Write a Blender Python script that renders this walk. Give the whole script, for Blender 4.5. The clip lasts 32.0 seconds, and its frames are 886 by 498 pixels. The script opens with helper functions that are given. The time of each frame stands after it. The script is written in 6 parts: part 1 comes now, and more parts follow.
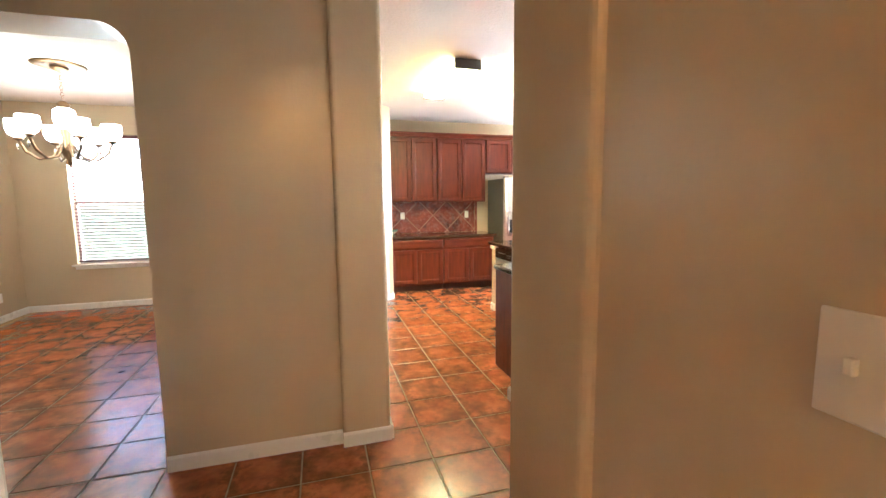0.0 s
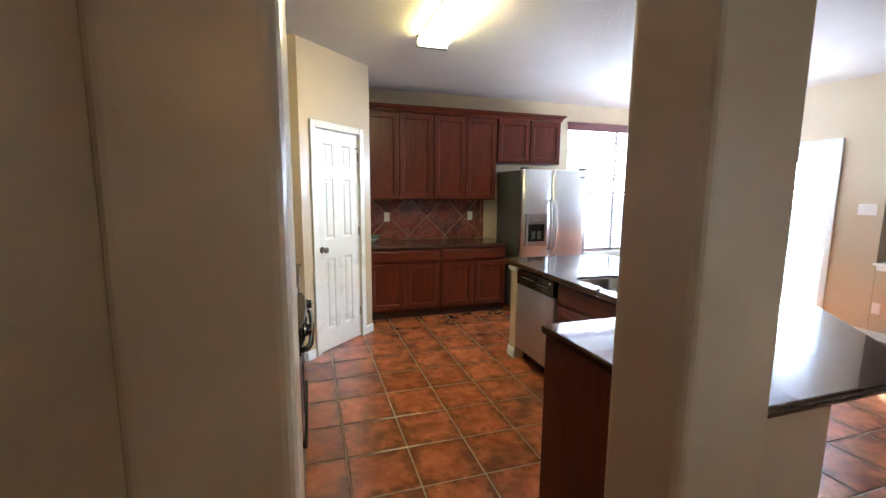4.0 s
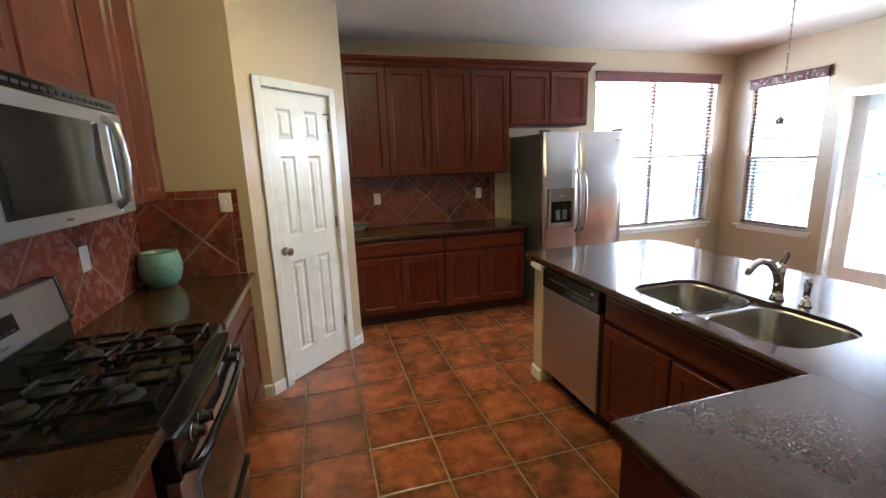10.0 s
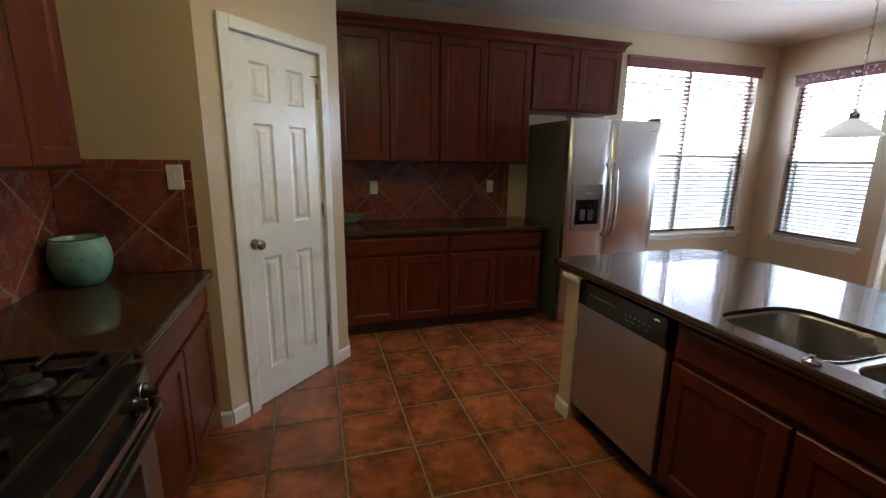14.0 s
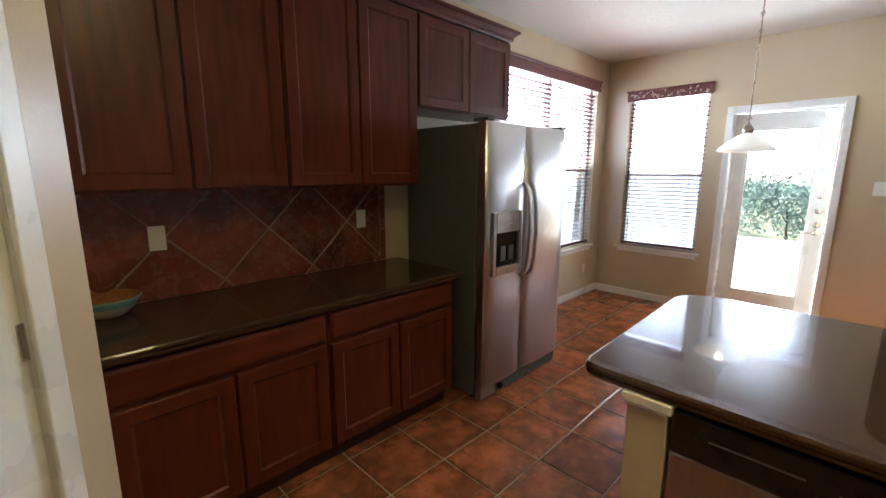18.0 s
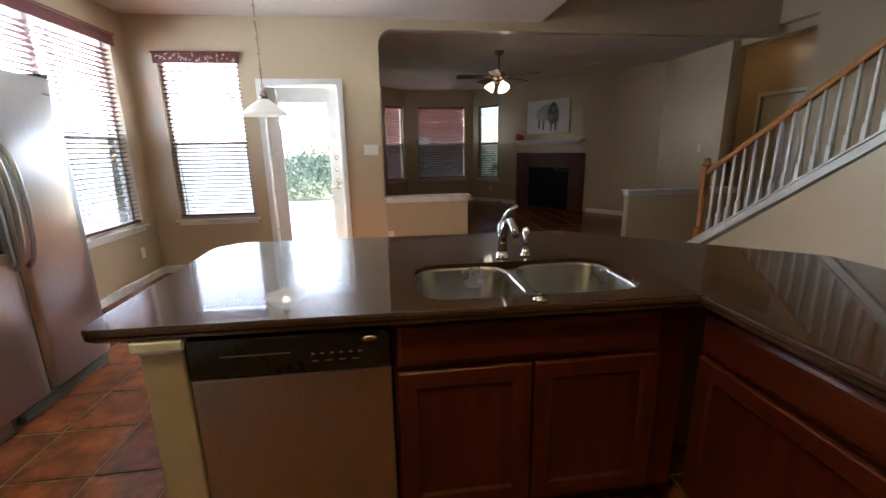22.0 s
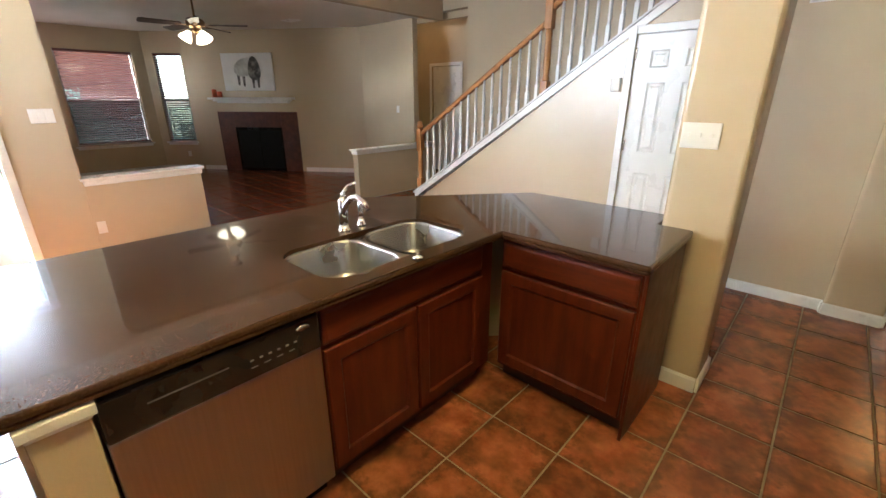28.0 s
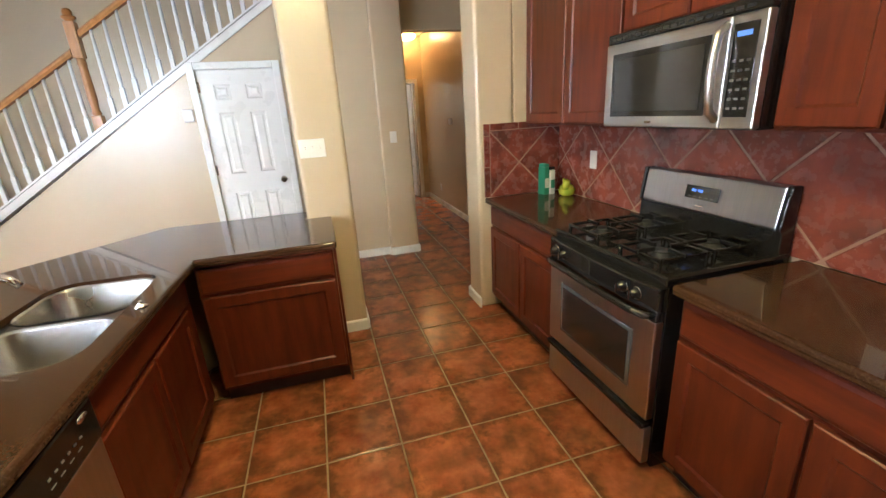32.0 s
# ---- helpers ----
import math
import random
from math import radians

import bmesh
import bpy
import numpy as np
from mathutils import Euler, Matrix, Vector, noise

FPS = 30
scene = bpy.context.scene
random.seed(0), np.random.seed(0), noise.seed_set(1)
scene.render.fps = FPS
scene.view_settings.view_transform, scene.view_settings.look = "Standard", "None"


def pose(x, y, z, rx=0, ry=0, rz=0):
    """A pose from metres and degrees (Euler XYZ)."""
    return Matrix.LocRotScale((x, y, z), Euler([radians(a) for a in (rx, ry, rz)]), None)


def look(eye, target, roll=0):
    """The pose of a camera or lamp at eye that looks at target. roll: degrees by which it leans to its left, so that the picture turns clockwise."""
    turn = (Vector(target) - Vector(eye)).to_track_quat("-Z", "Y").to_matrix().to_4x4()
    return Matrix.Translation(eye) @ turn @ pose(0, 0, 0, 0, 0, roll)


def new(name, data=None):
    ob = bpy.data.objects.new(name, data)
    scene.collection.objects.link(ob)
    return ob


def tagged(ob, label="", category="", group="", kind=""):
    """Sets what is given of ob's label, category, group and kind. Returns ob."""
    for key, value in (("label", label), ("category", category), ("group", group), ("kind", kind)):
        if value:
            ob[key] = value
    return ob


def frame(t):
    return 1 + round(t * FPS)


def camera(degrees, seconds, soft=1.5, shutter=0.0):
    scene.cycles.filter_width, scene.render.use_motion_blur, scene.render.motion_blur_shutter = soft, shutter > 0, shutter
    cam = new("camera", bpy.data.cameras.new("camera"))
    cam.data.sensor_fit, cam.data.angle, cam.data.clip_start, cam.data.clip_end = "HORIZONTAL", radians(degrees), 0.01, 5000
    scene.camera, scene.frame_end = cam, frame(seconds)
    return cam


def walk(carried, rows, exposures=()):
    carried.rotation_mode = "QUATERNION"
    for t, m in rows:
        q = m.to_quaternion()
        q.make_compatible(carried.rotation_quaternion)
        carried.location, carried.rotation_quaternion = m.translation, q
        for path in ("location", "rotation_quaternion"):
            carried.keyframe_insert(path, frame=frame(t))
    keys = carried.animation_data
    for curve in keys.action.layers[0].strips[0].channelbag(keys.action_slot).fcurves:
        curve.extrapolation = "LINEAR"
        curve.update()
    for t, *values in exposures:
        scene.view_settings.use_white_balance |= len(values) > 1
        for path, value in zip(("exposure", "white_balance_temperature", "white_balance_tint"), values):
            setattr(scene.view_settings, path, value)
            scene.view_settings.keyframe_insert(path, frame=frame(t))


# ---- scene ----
cam = camera(93.1, 32.0)
PATH = [
    (0, (0.152, 0.016, 1.438), (0.712, 1.922, 1.206), -0.6),
    (0.5, (0.166, 0.1, 1.443), (0.682, 2.023, 1.25), -1.8),
    (1, (0.124, 0.294, 1.443), (0.879, 2.136, 1.256), -2.4),
    (1.5, (0.122, 0.531, 1.453), (0.878, 2.374, 1.273), -3.2),
    (2, (0.161, 0.776, 1.451), (0.943, 2.615, 1.357), -2.7),
    (2.5, (0.207, 0.979, 1.464), (0.906, 2.85, 1.373), -1.0),
    (3, (0.286, 1.202, 1.457), (1.056, 3.041, 1.291), -1.4),
    (3.5, (0.422, 1.435, 1.485), (1.125, 3.291, 1.238), -0.4),
    (5.5, (0.808, 2.088, 1.519), (1.169, 4.032, 1.222), -0.1),
    (6, (0.849, 2.182, 1.53), (1.196, 4.124, 1.2), -2.0),
    (6.5, (0.859, 2.26, 1.532), (1.139, 4.208, 1.174), -1.0),
    (7, (0.843, 2.323, 1.536), (0.985, 4.284, 1.17), -0.6),
    (7.5, (0.831, 2.388, 1.541), (0.916, 4.35, 1.161), -0.1),
    (8, (0.826, 2.459, 1.546), (0.885, 4.42, 1.156), -0.4),
    (8.5, (0.839, 2.51, 1.545), (0.958, 4.469, 1.156), -0.9),
    (9, (0.861, 2.537, 1.547), (1.122, 4.481, 1.156), -0.9),
    (9.5, (0.888, 2.54, 1.544), (1.305, 4.456, 1.151), -1.4),
    (10, (0.921, 2.527, 1.542), (1.46, 4.41, 1.133), -2.0),
    (10.5, (0.95, 2.517, 1.541), (1.583, 4.369, 1.131), -2.4),
    (11, (0.969, 2.506, 1.536), (1.717, 4.308, 1.097), -2.4),
    (11.5, (0.979, 2.504, 1.537), (1.833, 4.258, 1.096), -2.3),
    (12, (0.976, 2.525, 1.528), (1.9, 4.254, 1.129), -1.7),
    (12.5, (0.989, 2.577, 1.504), (2.042, 4.229, 1.103), -2.0),
    (13, (1.025, 2.723, 1.47), (2.135, 4.323, 1.011), 2.2),
    (13.5, (1.017, 2.892, 1.426), (1.843, 4.658, 0.982), 3.5),
    (14, (0.989, 3.11, 1.437), (1.556, 4.982, 1.019), 0.7),
    (14.5, (0.989, 3.311, 1.45), (1.406, 5.225, 1.049), -1.8),
    (16.5, (0.999, 4.268, 1.459), (1.518, 6.172, 1.134), 0.9),
    (17, (1.023, 4.478, 1.487), (1.648, 6.358, 1.211), 1.6),
    (17.5, (1.049, 4.606, 1.479), (2.026, 6.318, 1.138), 1.6),
    (18, (1.07, 4.623, 1.492), (2.457, 6.017, 1.127), 0.1),
    (18.5, (1.077, 4.605, 1.502), (2.721, 5.69, 1.155), 0.4),
    (19, (1.073, 4.549, 1.529), (2.879, 5.343, 1.202), -0.9),
    (19.5, (1.084, 4.512, 1.506), (2.991, 5.013, 1.17), -1.7),
    (20, (1.107, 4.499, 1.46), (3.046, 4.841, 1.112), -2.4),
    (20.5, (1.076, 4.436, 1.453), (3.028, 4.663, 1.081), -3.5),
    (21, (1.082, 4.397, 1.425), (3.04, 4.515, 1.032), -3.2),
    (21.5, (1.085, 4.365, 1.396), (3.04, 4.367, 0.972), -2.6),
    (22, (1.094, 4.319, 1.366), (3.024, 4.082, 0.895), -1.0),
    (22.5, (1.1, 4.272, 1.337), (2.982, 3.847, 0.808), -0.3),
    (23, (1.126, 4.272, 1.325), (2.985, 3.837, 0.728), -0.5),
    (23.5, (1.144, 4.295, 1.333), (3.007, 3.882, 0.733), -0.7),
    (24, (1.215, 4.359, 1.319), (3.048, 3.866, 0.689), -1.0),
    (24.5, (1.257, 4.463, 1.326), (3.003, 3.766, 0.645), -0.6),
    (26.5, (1.149, 4.855, 1.502), (2.698, 3.725, 0.933), 0.6),
    (27, (1.162, 4.924, 1.506), (2.634, 3.711, 0.904), -1.5),
    (27.5, (1.167, 4.964, 1.507), (2.502, 3.615, 0.877), 0.1),
    (28, (1.161, 4.971, 1.503), (2.429, 3.583, 0.821), -0.0),
    (28.5, (1.145, 4.952, 1.494), (2.386, 3.555, 0.781), -0.7),
    (29, (1.134, 4.944, 1.483), (2.344, 3.523, 0.764), -1.3),
    (29.5, (1.199, 5.0, 1.467), (2.241, 3.447, 0.759), -2.0),
    (30, (1.282, 5.114, 1.464), (1.87, 3.32, 0.804), -2.2),
    (30.5, (1.34, 5.262, 1.46), (1.713, 3.412, 0.797), -2.5),
    (31, (1.44, 5.39, 1.482), (1.493, 3.49, 0.859), -2.6),
    (31.5, (1.58, 5.498, 1.519), (1.324, 3.623, 0.874), -3.9),
    (32, (1.6, 5.55, 1.511), (1.097, 3.717, 0.887), -3.5),
]
EXPOSURES = [(0, 4.85, 5100, 6), (1, 4.75, 5000, 6), (2, 4.5, 4900, 6), (3, 3.75, 4750, 6), (3.5, 3.4, 4700, 6), (5.5, 2.75, 5000, 6), (9, 2.75, 4950, 6), (12, 2.15, 5000, 6), (14.5, 1.7, 5100, 6), (17, 1.95, 5150, 6), (19, 2.1, 5350, 6), (23, 1.9, 5350, 6), (24.5, 2.05, 5350, 6), (26.5, 2.8, 5400, 6), (30, 3.5, 5300, 6), (32, 3.4, 5300, 6)]
walk(cam, [(t, look(eye, target, roll)) for t, eye, target, roll in PATH], EXPOSURES)

# ---- world, sun, exposure ----
SUN_AZ, SUN_EL = 39.7, 31.0
world = bpy.data.worlds.new("sky")
scene.world = world
world.use_nodes = True
wn = world.node_tree.nodes
sky = wn.new("ShaderNodeTexSky")
sky.sky_type, sky.sun_disc = "NISHITA", False
sky.sun_elevation, sky.sun_rotation = radians(SUN_EL), radians(SUN_AZ)
world.node_tree.links.new(sky.outputs[0], wn["Background"].inputs[0])
wn["Background"].inputs[1].default_value = 0.15
sun = new("sun", bpy.data.lights.new("sun", "SUN"))
sun.data.energy, sun.data.angle, sun.data.color = 5.0, radians(0.5), (1.0, 0.94, 0.84)
sun.matrix_world = look((0, 0, 0), (-math.sin(radians(SUN_AZ)) * math.cos(radians(SUN_EL)), -math.cos(radians(SUN_AZ)) * math.cos(radians(SUN_EL)), -math.sin(radians(SUN_EL))))


for nm, eye, way, w, h, watts in (
    ("north_window_sky", (5.03, 7.16, 1.52), (5.03, 0, 1.2), 1.78, 1.82, 32),
    ("east_window_sky", (6.34, 6.28, 1.48), (0, 6.28, 1.2), 0.80, 1.70, 12),
    ("garden_door_sky", (6.40, 5.255, 1.77), (0, 5.255, 1.4), 0.60, 0.32, 8),
    ("dining_window_sky", (-2.475, 7.03, 1.92), (-2.475, 0, 1.2), 1.06, 0.80, 1.2),
):
    lt = new(nm, bpy.data.lights.new(nm, "AREA"))
    lt.data.shape, lt.data.size, lt.data.size_y, lt.data.energy, lt.data.color = "RECTANGLE", w, h, watts, (0.98, 0.98, 1.0)
    lt.matrix_world = look(eye, way)


# ---- materials ----
def node_mat(name):
    m = bpy.data.materials.new(name)
    m.use_nodes = True
    t = m.node_tree
    return m, t, t.nodes["Principled BSDF"], t.nodes, t.links


def mix_rgb(nodes, links, a, b, fac):
    n = nodes.new("ShaderNodeMix")
    n.data_type = "RGBA"
    for socket, v in ((n.inputs[0], fac), (n.inputs[6], a), (n.inputs[7], b)):
        if isinstance(v, (tuple, list)):
            socket.default_value = (*v, 1)
        elif isinstance(v, (int, float)):
            socket.default_value = v
        else:
            links.new(v, socket)
    return n.outputs[2]


def noise_fac(nodes, links, scale, detail=4, lo=0.35, hi=0.65, stretch=None, rough=0.55):
    co = nodes.new("ShaderNodeTexCoord")
    n = nodes.new("ShaderNodeTexNoise")
    n.inputs["Scale"].default_value, n.inputs["Detail"].default_value, n.inputs["Roughness"].default_value = scale, detail, rough
    if stretch:
        mp = nodes.new("ShaderNodeMapping")
        mp.inputs["Scale"].default_value = stretch
        links.new(co.outputs["Object"], mp.inputs[0])
        links.new(mp.outputs[0], n.inputs["Vector"])
    else:
        links.new(co.outputs["Object"], n.inputs["Vector"])
    r = nodes.new("ShaderNodeMapRange")
    r.inputs[1].default_value, r.inputs[2].default_value = lo, hi
    links.new(n.outputs[0], r.inputs[0])
    return r.outputs[0]


def bump(nodes, links, bsdf, height, strength, distance):
    b = nodes.new("ShaderNodeBump")
    b.inputs["Strength"].default_value, b.inputs["Distance"].default_value = strength, distance
    links.new(height, b.inputs["Height"])
    links.new(b.outputs[0], bsdf.inputs["Normal"])


def surface(name, a, b=None, scale=8, rough=0.5, metal=0.0, fine=120, relief=0.0, stretch=None, rough2=None, coat=0.0, lo=0.35, hi=0.65):
    """A material of two colours mixed by a noise, with fine relief."""
    m, t, p, nodes, links = node_mat(name)
    b = b or tuple(c * 0.85 for c in a)
    f = noise_fac(nodes, links, scale, 5, lo, hi, stretch)
    links.new(mix_rgb(nodes, links, a, b, f), p.inputs["Base Color"])
    p.inputs["Metallic"].default_value = metal
    p.inputs["Coat Weight"].default_value = coat
    p.inputs["Coat Roughness"].default_value = 0.12
    g = noise_fac(nodes, links, scale * 2.3, 3, 0.3, 0.7)
    r = nodes.new("ShaderNodeMapRange")
    r.inputs[3].default_value, r.inputs[4].default_value = rough, rough2 if rough2 is not None else min(1, rough * 1.25 + 0.02)
    links.new(g, r.inputs[0])
    links.new(r.outputs[0], p.inputs["Roughness"])
    if relief:
        bump(nodes, links, p, noise_fac(nodes, links, fine, 3, 0.3, 0.7), 0.5, relief)
    return m


PAINT = surface("wall_paint", (0.57, 0.462, 0.305), (0.545, 0.437, 0.283), 1.3, 0.24, fine=70, relief=0.0006, rough2=0.27)
PAINT.node_tree.nodes["Principled BSDF"].inputs["Specular IOR Level"].default_value = 0.75
CEIL = surface("ceiling_paint", (0.70, 0.64, 0.54), (0.66, 0.605, 0.505), 1.5, 0.8, fine=45, relief=0.003)
WHITE = surface("white_trim_paint", (0.80, 0.79, 0.75), (0.76, 0.75, 0.70), 2.5, 0.25, fine=60, relief=0.0003)
WHITE.node_tree.nodes["Principled BSDF"].inputs["Specular IOR Level"].default_value = 0.7
CHERRY = surface("cherry_wood", (0.122, 0.0222, 0.0050), (0.073, 0.0125, 0.0032), 4, 0.32, stretch=(6, 6, 0.7), coat=0.04, rough2=0.42)
CHERRY_H = surface("cherry_wood_rail", (0.122, 0.0222, 0.0050), (0.073, 0.0125, 0.0032), 4, 0.32, stretch=(0.9, 0.9, 7), coat=0.04, rough2=0.42)
for wood in (CHERRY, CHERRY_H):
    wood.node_tree.nodes["Principled BSDF"].inputs["Specular IOR Level"].default_value = 0.32
# toe kick boards: a darker, duller brown than the cherry fronts
DARKKICK = surface("dark_toe_kick", (0.05, 0.018, 0.01), None, 5, 0.6)
OAK = surface("oak_wood", (0.50, 0.24, 0.065), (0.38, 0.165, 0.042), 6, 0.3, stretch=(5, 5, 1), coat=0.3)
STEEL = surface("brushed_steel", (0.68, 0.68, 0.69), (0.63, 0.63, 0.64), 3, 0.33, 1.0, stretch=(40, 40, 0.8), rough2=0.33)
STEEL_H = surface("brushed_steel_wide", (0.46, 0.45, 0.44), (0.42, 0.41, 0.40), 3, 0.33, 1.0, stretch=(0.8, 0.8, 40), rough2=0.31)
DOORSTEEL = surface("dull_brushed_steel", (0.46, 0.44, 0.42), (0.42, 0.40, 0.38), 3, 0.34, 1.0, stretch=(40, 40, 0.8), rough2=0.38)
SINKSTEEL = surface("sink_steel", (0.44, 0.43, 0.41), (0.42, 0.41, 0.39), 2, 0.26, 1.0, rough2=0.28)
CHROME = surface("chrome", (0.82, 0.82, 0.82), (0.78, 0.78, 0.78), 3, 0.06, 1.0, rough2=0.1)
NICKEL = surface("satin_nickel", (0.55, 0.50, 0.43), (0.5, 0.46, 0.4), 9, 0.22, 1.0)
BLACK = surface("black_enamel", (0.012, 0.012, 0.012), (0.018, 0.017, 0.016), 8, 0.07, rough2=0.12)
BLACKMATT = surface("black_cast_iron", (0.015, 0.015, 0.015), (0.025, 0.024, 0.022), 30, 0.45, fine=200, relief=0.0006)
GREYSIDE = surface("grey_textured_steel", (0.10, 0.10, 0.09), (0.08, 0.08, 0.075), 30, 0.42, fine=300, relief=0.0005)
GREYDIM = surface("dim_grey_print", (0.07, 0.07, 0.07), None, 20, 0.5)
SMOKED = surface("smoked_glass", (0.022, 0.021, 0.020), (0.028, 0.027, 0.026), 6, 0.06, rough2=0.09)
GREYMARK = surface("grey_print", (0.20, 0.20, 0.19), None, 20, 0.5)
PLASTIC = surface("white_plastic", (0.80, 0.78, 0.72), (0.76, 0.74, 0.68), 6, 0.3)


def tile_mat(name, a, b, c, scale, rough, rim=None):
    m, t, p, nodes, links = node_mat(name)
    co, info = nodes.new("ShaderNodeTexCoord"), nodes.new("ShaderNodeObjectInfo")
    add = nodes.new("ShaderNodeVectorMath")
    add.operation = "MULTIPLY_ADD"
    comb = nodes.new("ShaderNodeCombineXYZ")
    for i in range(3):
        links.new(info.outputs["Random"], comb.inputs[i])
    links.new(comb.outputs[0], add.inputs[0])
    add.inputs[1].default_value = (37, 51, 23)
    links.new(co.outputs["Object"], add.inputs[2])
    geo = nodes.new("ShaderNodeNewGeometry")
    add2 = nodes.new("ShaderNodeVectorMath")
    add2.operation = "MULTIPLY_ADD"
    comb2 = nodes.new("ShaderNodeCombineXYZ")
    for i in range(3):
        links.new(geo.outputs["Random Per Island"], comb2.inputs[i])
    links.new(comb2.outputs[0], add2.inputs[0])
    add2.inputs[1].default_value = (17, 29, 11)
    links.new(add.outputs[0], add2.inputs[2])

    def cloud(s, d, lo, hi):
        n = nodes.new("ShaderNodeTexNoise")
        n.inputs["Scale"].default_value, n.inputs["Detail"].default_value, n.inputs["Roughness"].default_value = s, d, 0.62
        links.new(add2.outputs[0], n.inputs["Vector"])
        r = nodes.new("ShaderNodeMapRange")
        r.inputs[1].default_value, r.inputs[2].default_value = lo, hi
        links.new(n.outputs[0], r.inputs[0])
        return r.outputs[0]

    x = mix_rgb(nodes, links, a, b, cloud(scale, 4, 0.27, 0.73))
    x = mix_rgb(nodes, links, x, c, cloud(scale * 0.7, 3, 0.44, 0.76))
    if rim:
        # glaze fired darker round the rim of each tile, with a ragged border
        grid = nodes.new("ShaderNodeVectorMath")
        grid.operation = "MULTIPLY_ADD"
        grid.inputs[1].default_value = (1 / rim[1], 1 / rim[1], 0)
        grid.inputs[2].default_value = (40 - 1.06 / rim[1], 40 - 4.96 / rim[1], 0)
        links.new(geo.outputs["Position"], grid.inputs[0])
        fr = nodes.new("ShaderNodeVectorMath")
        fr.operation = "FRACTION"
        links.new(grid.outputs[0], fr.inputs[0])
        mid = nodes.new("ShaderNodeVectorMath")
        mid.operation = "SUBTRACT"
        mid.inputs[1].default_value = (0.5, 0.5, 0)
        links.new(fr.outputs[0], mid.inputs[0])
        ab = nodes.new("ShaderNodeVectorMath")
        ab.operation = "ABSOLUTE"
        links.new(mid.outputs[0], ab.inputs[0])
        sep = nodes.new("ShaderNodeSeparateXYZ")
        links.new(ab.outputs[0], sep.inputs[0])
        far = nodes.new("ShaderNodeMath")
        far.operation = "SMOOTH_MAX"
        far.inputs[2].default_value = 0.12
        links.new(sep.outputs[0], far.inputs[0])
        links.new(sep.outputs[1], far.inputs[1])
        rag = nodes.new("ShaderNodeMath")
        rag.operation = "MULTIPLY_ADD"
        rag.inputs[1].default_value = 0.42
        links.new(cloud(scale * 2.4, 5, 0.25, 0.75), rag.inputs[0])
        links.new(far.outputs[0], rag.inputs[2])
        edge = nodes.new("ShaderNodeMapRange")
        edge.inputs[1].default_value, edge.inputs[2].default_value, edge.inputs[4].default_value = 0.54, 0.74, 0.76
        links.new(rag.outputs[0], edge.inputs[0])
        x = mix_rgb(nodes, links, x, rim[0], edge.outputs[0])
    hsv = nodes.new("ShaderNodeHueSaturation")
    v = nodes.new("ShaderNodeMapRange")
    v.inputs[3].default_value, v.inputs[4].default_value = 0.85, 1.12
    links.new(info.outputs["Random"], v.inputs[0])
    links.new(v.outputs[0], hsv.inputs["Value"])
    links.new(x, hsv.inputs["Color"])
    links.new(hsv.outputs[0], p.inputs["Base Color"])
    r = nodes.new("ShaderNodeMapRange")
    r.inputs[3].default_value, r.inputs[4].default_value = rough, rough + 0.09
    links.new(cloud(scale * 3, 3, 0.3, 0.7), r.inputs[0])
    links.new(r.outputs[0], p.inputs["Roughness"])
    bump(nodes, links, p, cloud(scale * 1.8, 4, 0.25, 0.75), 0.22, 0.003)
    return m


TILE = tile_mat("terracotta_floor_tile", (0.49, 0.170, 0.054), (0.23, 0.055, 0.021), (0.11, 0.048, 0.022), 7.5, 0.17, ((0.120, 0.050, 0.020), 0.352))
# same tile in darker, flatter colours: the living room's dimness is in the colour
DIMTILE = tile_mat("dimmed_floor_tile", (0.26, 0.064, 0.024), (0.19, 0.045, 0.017), (0.14, 0.038, 0.015), 5.0, 0.16)
SPLASH = tile_mat("terracotta_wall_tile", (0.29, 0.080, 0.048), (0.145, 0.036, 0.024), (0.055, 0.026, 0.020), 6.5, 0.22)
SPLASHGROUT = surface("wall_tile_grout", (0.34, 0.21, 0.15), (0.27, 0.165, 0.11), 9, 0.85, fine=150, relief=0.001)
GROUT = surface("tile_grout", (0.36, 0.25, 0.12), (0.25, 0.165, 0.075), 9, 0.85, fine=150, relief=0.001)


def stone_mat():
    m, t, p, nodes, links = node_mat("brown_stone_counter")
    x = mix_rgb(nodes, links, (0.064, 0.031, 0.0145), (0.040, 0.019, 0.009), noise_fac(nodes, links, 14, 4, 0.25, 0.75))
    speck = noise_fac(nodes, links, 130, 2, 0.5, 0.75)
    links.new(mix_rgb(nodes, links, x, (0.080, 0.043, 0.024), speck), p.inputs["Base Color"])
    p.inputs["Roughness"].default_value, p.inputs["Specular IOR Level"].default_value = 0.22, 0.10
    p.inputs["Coat Weight"].default_value, p.inputs["Coat Roughness"].default_value = 0.60, 0.04
    return m


STONE = stone_mat()


def glass_mat(name, tint=(1, 1, 1), rough=0.0):
    m, t, p, nodes, links = node_mat(name)
    p.inputs["Base Color"].default_value = (*tint, 1)
    p.inputs["Transmission Weight"].default_value = 1
    p.inputs["Roughness"].default_value = rough
    p.inputs["IOR"].default_value = 1.45
    return m


GLASS = glass_mat("window_glass")


def glow(name, colour, strength):
    m, t, p, nodes, links = node_mat(name)
    p.inputs["Base Color"].default_value = (*colour, 1)
    p.inputs["Emission Color"].default_value = (*colour, 1)
    p.inputs["Emission Strength"].default_value = strength
    return m


